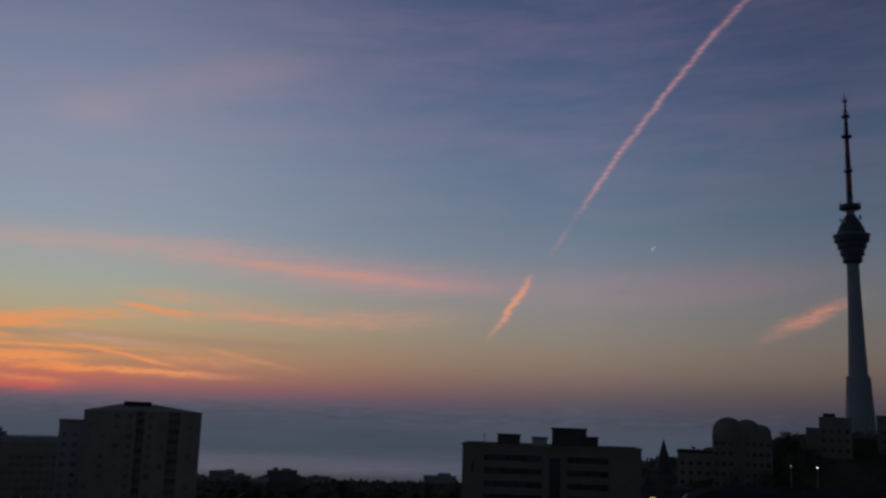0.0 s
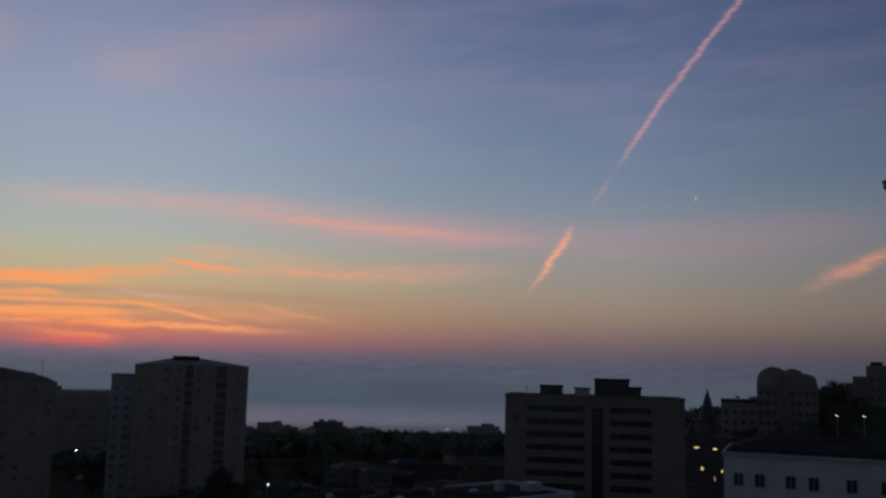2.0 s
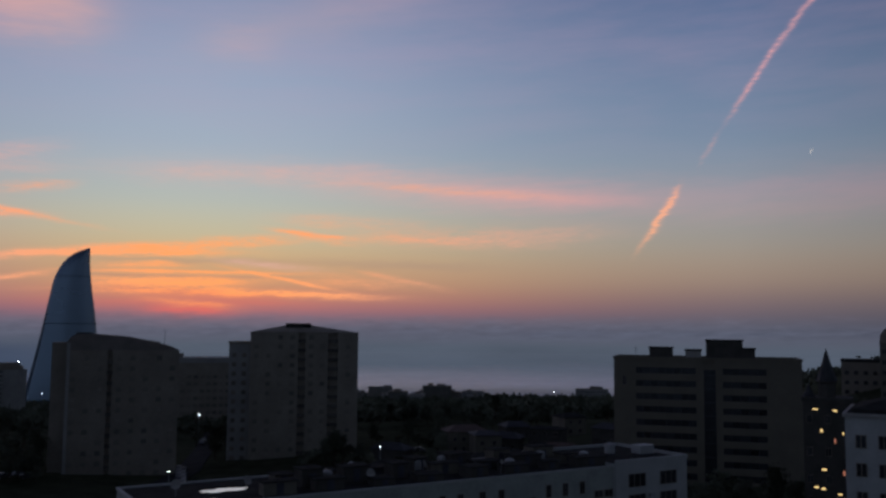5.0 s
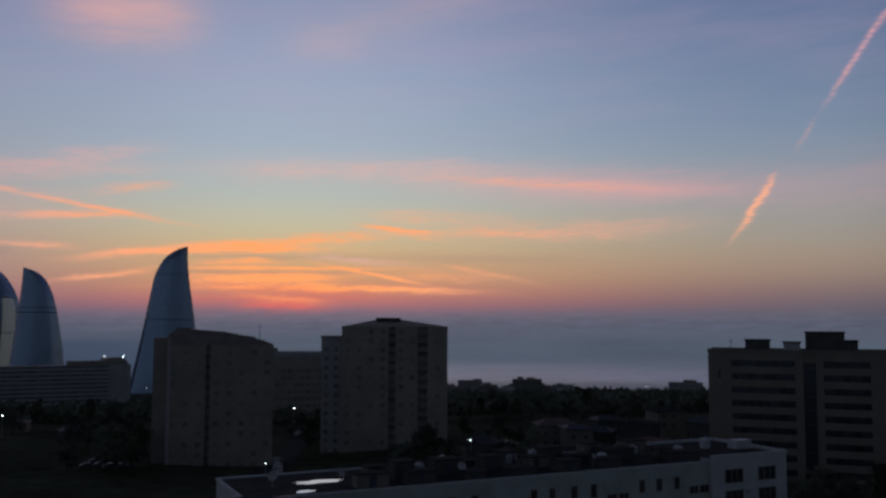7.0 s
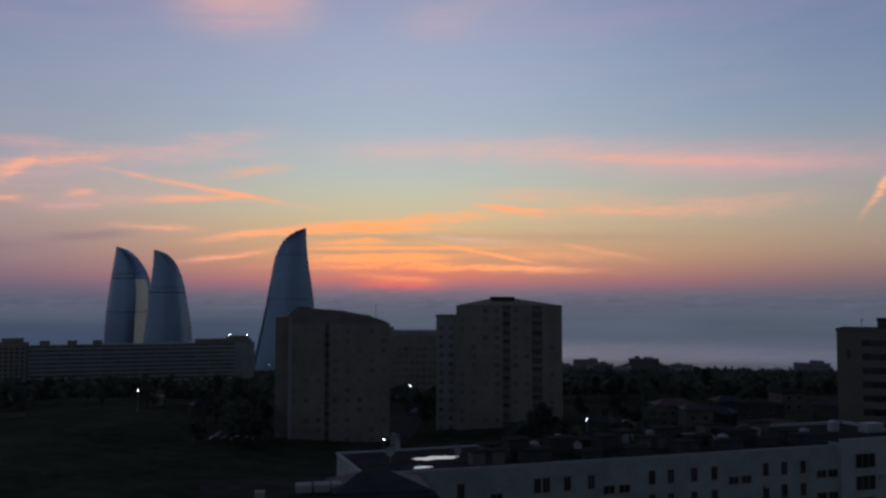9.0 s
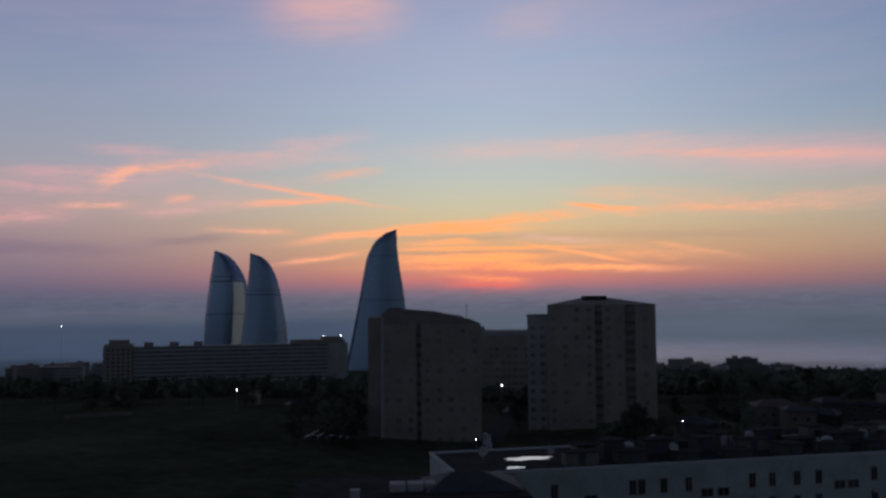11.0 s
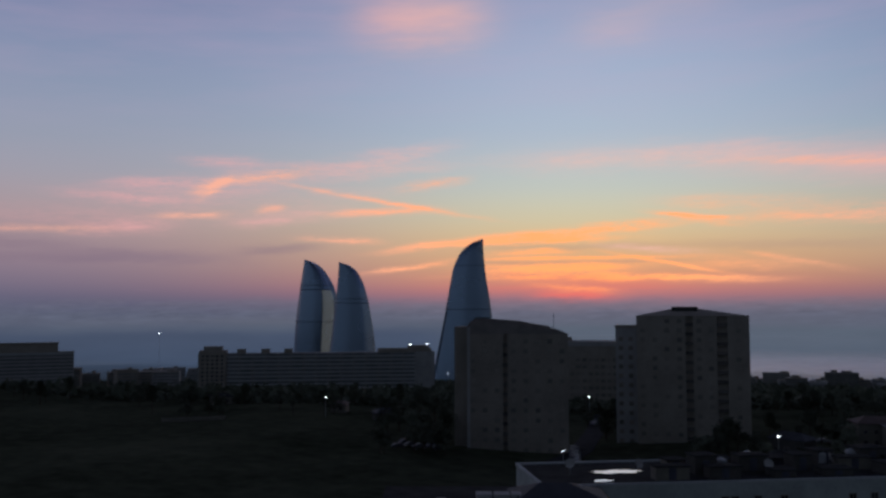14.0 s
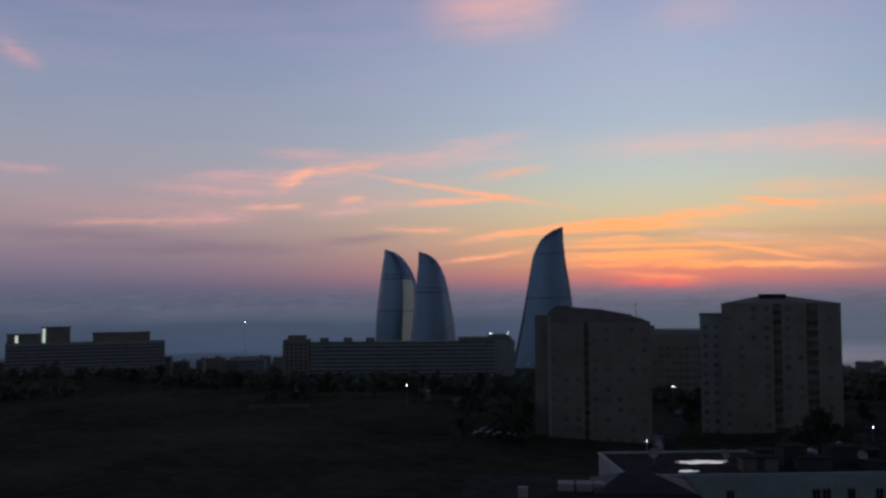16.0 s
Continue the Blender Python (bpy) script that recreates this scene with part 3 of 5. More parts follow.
def make_mid_block():
    """The flat-roofed block between the two towers, farther off."""
    b = thing("office_block", pose(*spot(23.4, 425), -9, 0, 0, 23.4), "dark flat-roofed block with a pale roof band between two towers", "building")
    part("wall", boxes((-19, 0, 0, 14, 18, 31.4)), M_PANEL, b)
    part("fascia", boxes((-19.3, -0.4, 31.4, 14.3, 18.4, 33.6)), M_PALE, b, "pale roof band")
    part("roof_hut", boxes((-14.2, 4, 33.6, -11.2, 9, 35.4)), M_PANEL, b)
    windows(b, spread(-18, 13, 11), [2 + 3.2 * k for k in range(8)], 2.0, 1.5, glass=M_GLASS_FAR)


make_mid_block()


def make_office():
    """A long office block: window bands, a dark stair shaft, huts on the roof."""
    b = thing("office_building", pose(*spot(-7.1, 233), 0, 0, 0, -7.1), "tan office block with dark ribbon windows and a stair shaft", "office building")
    w, h, d = 44.4, 32.3, 15
    bands = [(-16.8, -2.2), (4.0, 14.2)]
    part("wall", boxes((-w / 2, 0.5, 0, w / 2, d, h)), M_TAN, b)
    for a, c in ((-w / 2, -16.8), (-2.2, -0.4), (2.4, 4.0), (14.2, w / 2)):
        part("pier", boxes((a, 0, 0, c, 0.5, h)), M_TAN, b)
    part("parapet", boxes((-w / 2 - 0.2, -0.2, h, w / 2 + 0.2, 0.2, h + 0.5), (-w / 2 - 0.2, 0.2, h, -w / 2 + 0.2, d, h + 0.5),
                          (w / 2 - 0.2, 0.2, h, w / 2 + 0.2, d, h + 0.5), (-w / 2 - 0.2, d - 0.2, h, w / 2 + 0.2, d + 0.2, h + 0.5)), M_TAN, b)
    shaft = part("stair_shaft", boxes((-0.4, 0.3, 0, 2.4, 0.6, h - 2.5)), M_GLASS, b, "dark glazed stair shaft")
    for k in range(9):
        part("mullion", boxes((-0.4, 0.2, 2 + 3.3 * k, 2.4, 0.3, 2.15 + 3.3 * k)), M_DARKSTEEL, shaft)
    for a, c in bands:
        for k in range(9):
            z = h - 3.6 - 3.2 * k
            part("spandrel", boxes((a, 0.02, z + 1.5, c, 0.5, z + 3.2 if k else h)), M_TAN, b)
            n = int((c - a) // 1.8)
            step = (c - a) / n
            pane = mesh_of(boxes((-step / 2 + 0.06, 0.25, 0, step / 2 - 0.06, 0.35, 1.5)), M_GLASS)
            bar = mesh_of(boxes((-0.06, 0.1, 0, 0.06, 0.4, 1.5)), M_DARKSTEEL)
            for i in range(n):
                o = part("pane", pane, None, b)
                o.location = (a + step * (i + 0.5), 0, z)
                if i:
                    o = part("mullion", bar, None, b)
                    o.location = (a + step * i, 0, z)
    windows(b, [-19.6], [h - 6.6], 0.9, 2.2)
    for nm, x0, x1, top in (("plant_hut", -13.6, -8.0, 2.6), ("plant_hut", -4.8, -1.0, 2.1), ("lift_house", 0.2, 8.9, 4.6), ("plant_hut", 8.9, 11.8, 2.6)):
        o = part(nm, boxes((x0, 3, h, x1, 9, h + top)), M_PALE if top < 2.5 else M_DARKSTONE, b)
        part("cap", boxes((x0 - 0.25, 2.75, h + top, x1 + 0.25, 9.25, h + top + 0.3)), M_BITUMEN, o)
    bm = bmesh.new()
    rod(bm, (-17, 4, h), (-17, 4, h + 3.0), 0.07)
    rod(bm, (-17.5, 4, h + 2.3), (-16.5, 4, h + 2.3), 0.05)
    part("aerial", bm, M_STEEL, b, "thin roof aerial")


make_office()


def make_near_block():
    """The white five-storey housing block below the window, seen over its cluttered roof."""
    turn = math.degrees(math.atan2(52.6, 62.3))
    b = thing("housing_block", pose(-47.8, 94.9, 0, 0, 0, turn), "long white housing block with a cluttered flat roof", "apartment building")
    L, D, H = 67.5, 15.1, 19.4
    part("wall", boxes((0, 0, 0, L, D, H)), M_GREENISH, b)
    part("end_bay", boxes((L + 0.003, -0.7, 0, 82, D, H + 0.5)), M_WHITE, b, "projecting white end bay")
    part("roof_felt", boxes((0.4, 0.4, H, L - 0.2, D - 0.4, H + 0.08)), M_BITUMEN, b, "patched bitumen roofing")
    part("parapet", boxes((-0.1, -0.1, H, L, 0.2, H + 0.25), (-0.1, D - 0.35, H, L, D + 0.1, H + 0.3), (-0.1, 0.2, H, 0.2, D - 0.35, H + 0.3)), M_WHITE, b)
    part("end_felt", boxes((L + 0.1, -0.35, H + 0.5, 81.65, D - 0.45, H + 0.58)), M_BITUMEN, b)
    part("end_parapet", boxes((L, -0.8, H + 0.5, 82.1, -0.4, H + 1.0), (81.7, -0.4, H + 0.5, 82.1, D, H + 1.0), (L, D - 0.4, H + 0.5, 81.7, D, H + 1.0)), M_WHITE, b)
    for k in range(6):
        z = 16.0 - 3.05 * k
        windows(b, [4.5, 11.9, 21.9, 23.1, 26.0, 29.3, 38.0, 40.8, 44.3, 47.4, 55.5, 58.5, 61.6], [z], 0.95, 1.8)
        windows(b, [8.2, 16.5, 31.8, 34.0, 50.4, 52.4, 64.7, 66.6], [z - 0.8], 1.6, 1.1)
        windows(b, [71.6, 78.0], [z + 0.3], 3.4, 2.0, y=-0.7, mullions=2)
    # roof clutter
    rng = random.Random(7)
    for k in range(22):
        x, yy = 16.5 + k * 2.35 + rng.uniform(-0.8, 0.8), (3.2, 10.6, 6.8)[k % 3] + rng.uniform(-0.8, 0.8)
        w, d, h = rng.uniform(2.2, 5.2), rng.uniform(1.8, 3.0), rng.uniform(0.7, 2.3)
        hut = thing("roof_hut", b.matrix_world @ pose(x, yy, H + 0.08, 0, 0, rng.uniform(-8, 8)), "low stair hut on the flat roof", "roof hut", "roof huts")
        part("wall", boxes((-w / 2, -d / 2, 0, w / 2, d / 2, h)), rng.choice((M_STONE, M_BITUMEN, M_DARKSTONE, M_DARKSTONE)), hut)
        part("cover", boxes((-w / 2 - 0.2, -d / 2 - 0.2, h, w / 2 + 0.2, d / 2 + 0.2, h + 0.15)), M_BITUMEN, hut)
        part("hatch", boxes((-0.45, -d / 2 - 0.06, 0.1, 0.45, -d / 2, min(h - 0.1, 1.7))), M_DARKSTEEL, hut)
    for k in range(8):
        x, yy = 24 + k * 7.2 + rng.uniform(-1.5, 1.5), rng.uniform(3, 12)
        tank = thing("water_tank", b.matrix_world @ pose(x, yy, H + (0.08 if x < L else 0.5)), "pale round water tank on a roof", "water tank", "roof water tanks")
        r, h = rng.uniform(0.6, 0.9), rng.uniform(1.0, 1.6)
        part("drum", lathe(bmesh.new(), [(r, 0.25), (r, h), (r * 0.8, h + 0.15), (0.2, h + 0.25)], 14), M_PLASTIC, tank)
        part("stand", boxes((-r * 0.7, -r * 0.7, 0, r * 0.7, r * 0.7, 0.25)), M_DARKSTEEL, tank)
        part("lid", lathe(bmesh.new(), [(0.22, h + 0.25), (0.22, h + 0.33), (0.05, h + 0.36)], 10), M_PLASTIC, tank)
    for k in range(7):
        x, yy = 4 + k * 9 + rng.uniform(-2, 2), rng.uniform(3, 12)
        dish = thing("satellite_dish", b.matrix_world @ pose(x, yy, H + 0.08, 0, 0, rng.uniform(-40, 40)), "grey satellite dish on a post", "satellite dish", "roof dishes")
        bm = bmesh.new()
        rod(bm, (0, 0, 0), (0, 0, 1.2), 0.05)
        part("post", bm, M_STEEL, dish)
        p = part("bowl", lathe(bmesh.new(), [(0.08, 0.0), (0.35, 0.05), (0.6, 0.17), (0.62, 0.19), (0.36, 0.08), (0.08, 0.03)], 16), M_PALE, dish)
        p.matrix_local = pose(0, -0.1, 1.3, 65, 0, 0)
    big = thing("water_tank", b.matrix_world @ pose(78.2, 5.0, H + 0.58), "large pale box tank on a roof corner", "water tank", "roof water tanks")
    part("box", boxes((-1.5, -1.0, 0.2, 1.5, 1.0, 1.5)), M_PLASTIC, big)
    part("stand", boxes((-1.3, -0.9, 0, 1.3, 0.9, 0.2)), M_DARKSTEEL, big)
    for x, z in ((11.0, 14.6), (30.5, 14.4), (41.0, 11.5), (55.2, 14.5), (74.0, 14.6)):
        part("air_conditioner", boxes((x, -1.15 if x > 67 else -0.42, z, x + 0.85, -0.705 if x > 67 else -0.003, z + 0.6)), M_PLASTIC, b, "pale air conditioner unit")
    # puddles, given a metal surface so that they mirror the sky strongly
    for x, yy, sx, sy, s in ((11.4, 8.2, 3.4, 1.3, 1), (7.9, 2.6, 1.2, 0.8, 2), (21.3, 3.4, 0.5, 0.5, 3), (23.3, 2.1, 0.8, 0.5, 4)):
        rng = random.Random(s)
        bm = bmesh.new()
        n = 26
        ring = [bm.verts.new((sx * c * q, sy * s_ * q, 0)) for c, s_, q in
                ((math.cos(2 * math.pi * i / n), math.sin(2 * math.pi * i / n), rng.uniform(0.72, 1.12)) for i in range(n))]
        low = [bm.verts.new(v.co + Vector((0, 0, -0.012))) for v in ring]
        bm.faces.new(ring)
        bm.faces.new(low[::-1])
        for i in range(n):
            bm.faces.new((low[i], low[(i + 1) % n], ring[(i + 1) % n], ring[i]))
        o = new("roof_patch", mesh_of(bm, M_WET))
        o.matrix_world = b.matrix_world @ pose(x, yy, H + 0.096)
        tagged(o, "puddle on the flat roof reflecting the sky", "roof patch", "roof patches")


make_near_block()


def make_right_block():
    """The white block beside the lit turret house."""
    b = thing("housing_block", pose(*spot(-14.75, 112), 0, 0, 0, -19), "white housing block with dark windows beside a turret house", "apartment building")
    H = 30.3
    part("wall", boxes((0, 0, 0, 34, 14, H)), M_WHITE, b)
    part("cornice", boxes((-0.25, -0.25, H, 34.2, 14.2, H + 0.4)), M_PALE, b)
    part("roof_felt", boxes((0.2, 0.2, H + 0.4, 33.8, 13.8, H + 0.5)), M_BITUMEN, b)
    part("attic_roof", hip_roof(32.6, 12.6, 1.9, 0.0, (0.15, 0.85), 0.3), M_BITUMEN, b, "dark felted roof").location = (17, 0.7, H + 0.5)
    for k in range(9):
        windows(b, [1.6, 3.9, 7.2, 9.6, 13.5, 17.0, 20.5, 24.0, 27.5, 31], [H - 3.4 - 3.1 * k], 1.15, 1.5)
    for k in range(3):
        o = part("air_conditioner", boxes((4.9, -0.4, H - 5.2 - 3.1 * k, 5.7, 0, H - 4.6 - 3.1 * k)), M_PLASTIC, b, "white air conditioner unit")


make_right_block()


def make_turret_house():
    b = thing("turret_house", pose(*spot(-13.85, 185), 0, 0, 0, -13.85), "dark turret house with a steep spire and lit windows", "house")
    part("wall", boxes((-4.2, 0, 0, 4.2, 9, 26.5)), M_DARKSTONE, b)
    part("cornice", boxes((-4.5, -0.3, 26.5, 4.5, 9.3, 27.2)), M_DARKSTONE, b)
    part("turret", lathe(bmesh.new(), [(1.55, 26), (1.55, 29.8), (1.8, 30.0), (1.8, 30.3)], 8, 0, 3), M_DARKSTONE, b)
    part("spire", lathe(bmesh.new(), [(1.95, 30.3), (1.0, 33.0), (0.06, 36.3)], 8, 0, 3), M_SLATE, b, "steep dark spire")
    part("side_turret", lathe(bmesh.new(), [(1.0, 26), (1.0, 27.6), (0.05, 29.6)], 8, -3.2, 3), M_SLATE, b)
    lights = ((-2.1, 25.0, 1.3, 0.35), (1.3, 24.8, 0.9, 0.45), (-1.1, 20.9, 0.5, 0.8), (1.2, 19.0, 0.4, 1.2), (2.6, 20.6, 0.35, 0.7), (3.1, 20.3, 0.35, 0.7),
              (-0.8, 13.9, 1.1, 0.5), (2.6, 13.2, 0.5, 1.2), (-2.2, 10.6, 1.0, 0.5), (-1.0, 10.4, 0.9, 0.5), (1.8, 9.6, 1.0, 0.4), (2.9, 8.6, 1.7, 0.5))
    for k, (x, z, w, h) in enumerate(lights):
        w, h = w * 0.75, h * 0.7
        f = part("window", boxes((x - w / 2 - 0.1, -0.08, z - 0.1, x + w / 2 + 0.1, -0.003, z + h + 0.1)), M_SLATE, b)
        part("pane", boxes((x - w / 2, -0.14, z, x + w / 2, -0.082, z + h)), M_LIT_RED if k in (3, 7) else M_LIT, f, "warm lit pane")
    windows(b, [-3.2, 0, 3.2], [4, 7.5, 11.5, 16.5, 22.5], 1.0, 1.6)


make_turret_house()


def make_hill_blocks():
    """Blocks on the slope below the broadcasting tower."""
    b = thing("domed_building", pose(*spot(-18.35, 300), 0, 0, 0, -18.35), "tall building with two rounded roof vaults", "apartment building")
    for x0, y0, x1, y1 in facade_with_bays(17.6, [(-2.2, 0.2)], 14, 0.8):
        part("wall", boxes((x0, y0, 0, x1, y1, 36.2)), M_STONE, b)
    for x, r, top in ((-4.0, 4.9, 5.4), (1.6, 4.3, 4.9), (5.4, 3.3, 3.4)):
        prof = [(r * 1.02, 36.2), (r, 37.2)] + [(r * math.cos(a), 37.2 + (top - 1) * math.sin(a)) for a in (0.35, 0.7, 1.05, 1.35)] + [(0.15, 36.2 + top)]
        part("vault", lathe(bmesh.new(), prof, 20, x, 5), M_STONE, b, "rounded stone roof vault")
    windows(b, spread(-8.6, -2.4, 3) + spread(0.6, 8.6, 4), [8 + 3.1 * k for k in range(9)], 1.5, 1.6)
    b = thing("flat_block", pose(*spot(-15.75, 322), 0, 0, 0, -15.75), "low dark flat-roofed block", "building")
    part("wall", boxes((-6.2, 0, 0, 8, 12, 29.6)), M_PANEL_WARM, b)
    part("parapet", boxes((-6.4, -0.2, 29.6, 8.2, 12.2, 30.4)), M_BITUMEN, b)
    windows(b, spread(-6, 7.8, 5), [10 + 3.1 * k for k in range(6)], 1.4, 1.4)
    b = thing("hill_block", pose(*spot(-23.4, 330), 2, 0, 0, -23.4), "stepped stone block on the hill", "building")
    part("wall", boxes((-4.7, 0, 0, 5.2, 12, 40.8)), M_STONE, b)
    part("lower_wing", boxes((-8.8, 1, 0, -4.72, 12, 37.2)), M_STONE, b)
    part("roof_hut", boxes((-3.4, 3, 40.8, 0.4, 8, 42.0)), M_BITUMEN, b)
    windows(b, spread(-4.5, 5, 4), [20 + 3.1 * k for k in range(6)], 1.3, 1.5)
    b = thing("hill_block", pose(*spot(-26.7, 340), 2, 0, 0, -26.7), "broad stone block on the hill", "building")
    part("wall", boxes((-6.5, 0, 0, 14, 12, 41.2)), M_STONE, b)
    part("parapet", boxes((-6.7, -0.2, 41.2, 14.2, 12.2, 41.9)), M_STONE, b)
    windows(b, spread(-6, 13.5, 7), [20 + 3.1 * k for k in range(6)], 1.3, 1.5)
    b = thing("retaining_wall", pose(*spot(-23.0, 262), 8, 0, 0, -23), "pale retaining wall along the hill road", "wall")
    bm = bmesh.new()
    for k in range(14):
        a = -11 + k * 1.6
        box(bm, a, abs(k - 6) * 0.25, 0, a + 1.58, abs(k - 6) * 0.25 + 0.5, 14.0 - 0.09 * (k - 5) ** 2)
    part("masonry", bm, M_PALE, b)


make_hill_blocks()


def make_slab():
    """The long housing slab in front of the flame-shaped towers."""
    p0, p1 = Vector((*spot(48.05, 720), 0)), Vector((*spot(33.5, 720), 0))
    L = (p1 - p0).length
    turn = math.degrees(math.atan2(p1.y - p0.y, p1.x - p0.x))
    b = thing("slab_block", pose(p0.x, p0.y, -24, 0, 0, turn), "long concrete housing slab with rows of balconies", "apartment building")
    H = 29.5
    part("wall", boxes((0, 1.4, 0, L, 14, H)), M_PALE, b)
    part("end_tower", boxes((1, -1.2, 0, 21, 14.3, H + 2.2)), M_PANEL, b, "taller end part")
    part("end_hut", boxes((4, 2, H + 2.2, 18, 10, H + 5.4)), M_PANEL, b)
    for x in (29, 47.5, 65):
        part("roof_hut", boxes((x, 3, H, x + 6.5, 9, H + 3.2)), M_PANEL, b)
    part("raised_roof", boxes((138, 1.2, H, 180, 13, H + 3.0)), M_PANEL, b)
    part("roof_hut", boxes((162, 3, H + 3.0, 178, 11, H + 5.2)), M_PANEL, b)
    part("end_wall", boxes((167.5, 0.9, 0, L + 0.2, 14.2, H + 0.4)), M_PALE, b, "blank pale end wall")
    rail = mesh_of(boxes((-4.6, 0, 0, 4.6, 0.15, 1.15)), M_WHITE)
    slab = mesh_of(boxes((-4.7, 0.15, -0.2, 4.7, 1.4, 0)), M_PANEL)
    fin = mesh_of(boxes((-0.2, 0.0, 0, 0.2, 1.4, H)), M_PANEL)
    glass = mesh_of(boxes((-4.4, 1.36, 0, 4.4, 1.42, 1.5)), M_BAND)
    for i in range(15):
        x = 26.5 + i * 9.7
        o = part("fin", fin, None, b)
        o.location = (x - 4.85, 0, 0)
        for k in range(9):
            z = 2.0 + 3.05 * k
            for nm, me, dz in (("balcony_rail", rail, 0), ("balcony_slab", slab, 0), ("window_band", glass, 1.2)):
                o = part(nm, me, None, b)
                o.location = (x, 0, z + dz)
    windows(b, spread(2, 20, 5), [2.5 + 3.05 * k for k in range(9)], 1.8, 1.5, y=-1.2)


make_slab()


def flame(az, d, base, top, left, right, label, ridge=0.5, thick=30.0, seams=(), lit=None):
    """A flame-shaped glass tower: its outline runs to one sharp tip. left and right: offsets in metres from the tip's
    plumb line, at even steps from foot to tip; ridge: where the front's crease lies between them."""
    b = thing("flame_tower", pose(*spot(az, d), base, 0, 0, az), label, "skyscraper", "flame-shaped towers")
    n, H = len(left), top - base
    marks = [k / 10 for k in range(10)] + [0.95, 0.98, 1.0]
    steps = 48

    def at(values, s):
        i = max(k for k in range(n - 1) if marks[k] <= s)

        def slope(k):
            a, c = max(k - 1, 0), min(k + 1, n - 1)
            return (values[c] - values[a]) / (marks[c] - marks[a])
        w = marks[i + 1] - marks[i]
        f = (s - marks[i]) / w
        return (values[i] * (2 * f ** 3 - 3 * f * f + 1) + slope(i) * w * (f ** 3 - 2 * f * f + f)
                + values[i + 1] * (3 * f * f - 2 * f ** 3) + slope(i + 1) * w * (f ** 3 - f * f))

    def ring(s, grow=0.0):
        a, c = at(left, s) - grow, at(right, s) + grow
        w = c - a
        dep = thick * min(1.0, (w / (right[0] - left[0])) ** 0.8)
        mid = a + w * ridge
        pts = []
        for k in range(9):
            u = k / 8
            pts.append((a + (mid - a) * u, -dep * 0.55 * math.sin(u * math.pi / 2) ** 0.9 - grow))
        for k in range(1, 9):
            u = k / 8
            pts.append((mid + (c - mid) * u, -dep * 0.55 * math.cos(u * math.pi / 2) ** 1.25 - grow * (1 - u)))
        for k in range(1, 8):
            u = k / 8
            pts.append((c - w * u, dep * 0.45 * math.sin(u * math.pi) + grow))
        return [(x, y, H * s) for x, y in pts]

    def loft(s_list, grow=0.0):
        bm = bmesh.new()
        rings = [[bm.verts.new(p) for p in ring(s, grow)] for s in s_list]
        m = len(rings[0])
        for p, q in zip(rings, rings[1:]):
            for i in range(m):
                bm.faces.new((p[i], p[(i + 1) % m], q[(i + 1) % m], q[i]))
        bm.faces.new(rings[0][::-1])
        bm.faces.new(rings[-1])
        for f in bm.faces:
            f.smooth = True
        return bm

    part("glass_skin", loft([0.998 * k / steps for k in range(steps + 1)]), M_TOWER, b)
    for s, hgt in seams:
        part("seam", loft([s - hgt, s, s + hgt], 0.35), M_BELT, b, "grey-blue louvred belt")
    # added glowing sheet that brightens the inner face; no lamp stands there
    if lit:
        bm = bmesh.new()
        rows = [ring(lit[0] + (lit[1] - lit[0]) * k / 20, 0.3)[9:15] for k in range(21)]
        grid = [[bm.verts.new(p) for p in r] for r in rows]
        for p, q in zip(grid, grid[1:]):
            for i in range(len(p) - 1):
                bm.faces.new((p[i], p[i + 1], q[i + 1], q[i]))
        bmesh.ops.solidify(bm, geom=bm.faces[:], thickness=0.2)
        part("glow_face", bm, M_GLASS_GLOW, b, "inner glass face brightened by an added glow")
    return b


def make_flames():
    flame(30.41, 1140, -52, 127.6, (-66, -62, -58, -54.2, -50.6, -47.3, -44.2, -41, -37.2, -28.6, -19.5, -10.5, 0), (22, 19.5, 17, 14.5, 12, 9.8, 7.5, 4.6, 2.2, 0.6, 0.4, 0.3, 0.2),
          "blue glass flame-shaped tower with a sharp tip", 0.62, 34, ((0.81, 0.002), (0.505, 0.0018)))
    flame(39.52, 1200, -58, 101.2, (-17, -15, -13, -11, -9, -7.2, -5.5, -3.8, -2.2, -0.8, -0.5, -0.3, -0.2), (54, 52, 50, 48, 46.3, 43.8, 41, 37.8, 33.5, 26, 18.8, 11, 0),
          "blue glass flame-shaped tower seen edge-on", 0.66, 34, ((0.66, 0.003), (0.695, 0.0018)))
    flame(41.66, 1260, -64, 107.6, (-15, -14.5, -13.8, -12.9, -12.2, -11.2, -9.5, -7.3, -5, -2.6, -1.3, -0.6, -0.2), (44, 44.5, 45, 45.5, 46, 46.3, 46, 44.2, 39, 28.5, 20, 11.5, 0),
          "blue glass flame-shaped tower with a glow added to its inner face", 0.56, 44, ((0.755, 0.003), (0.79, 0.0018), (0.50, 0.0025)), lit=(0.2, 0.75))


make_flames()


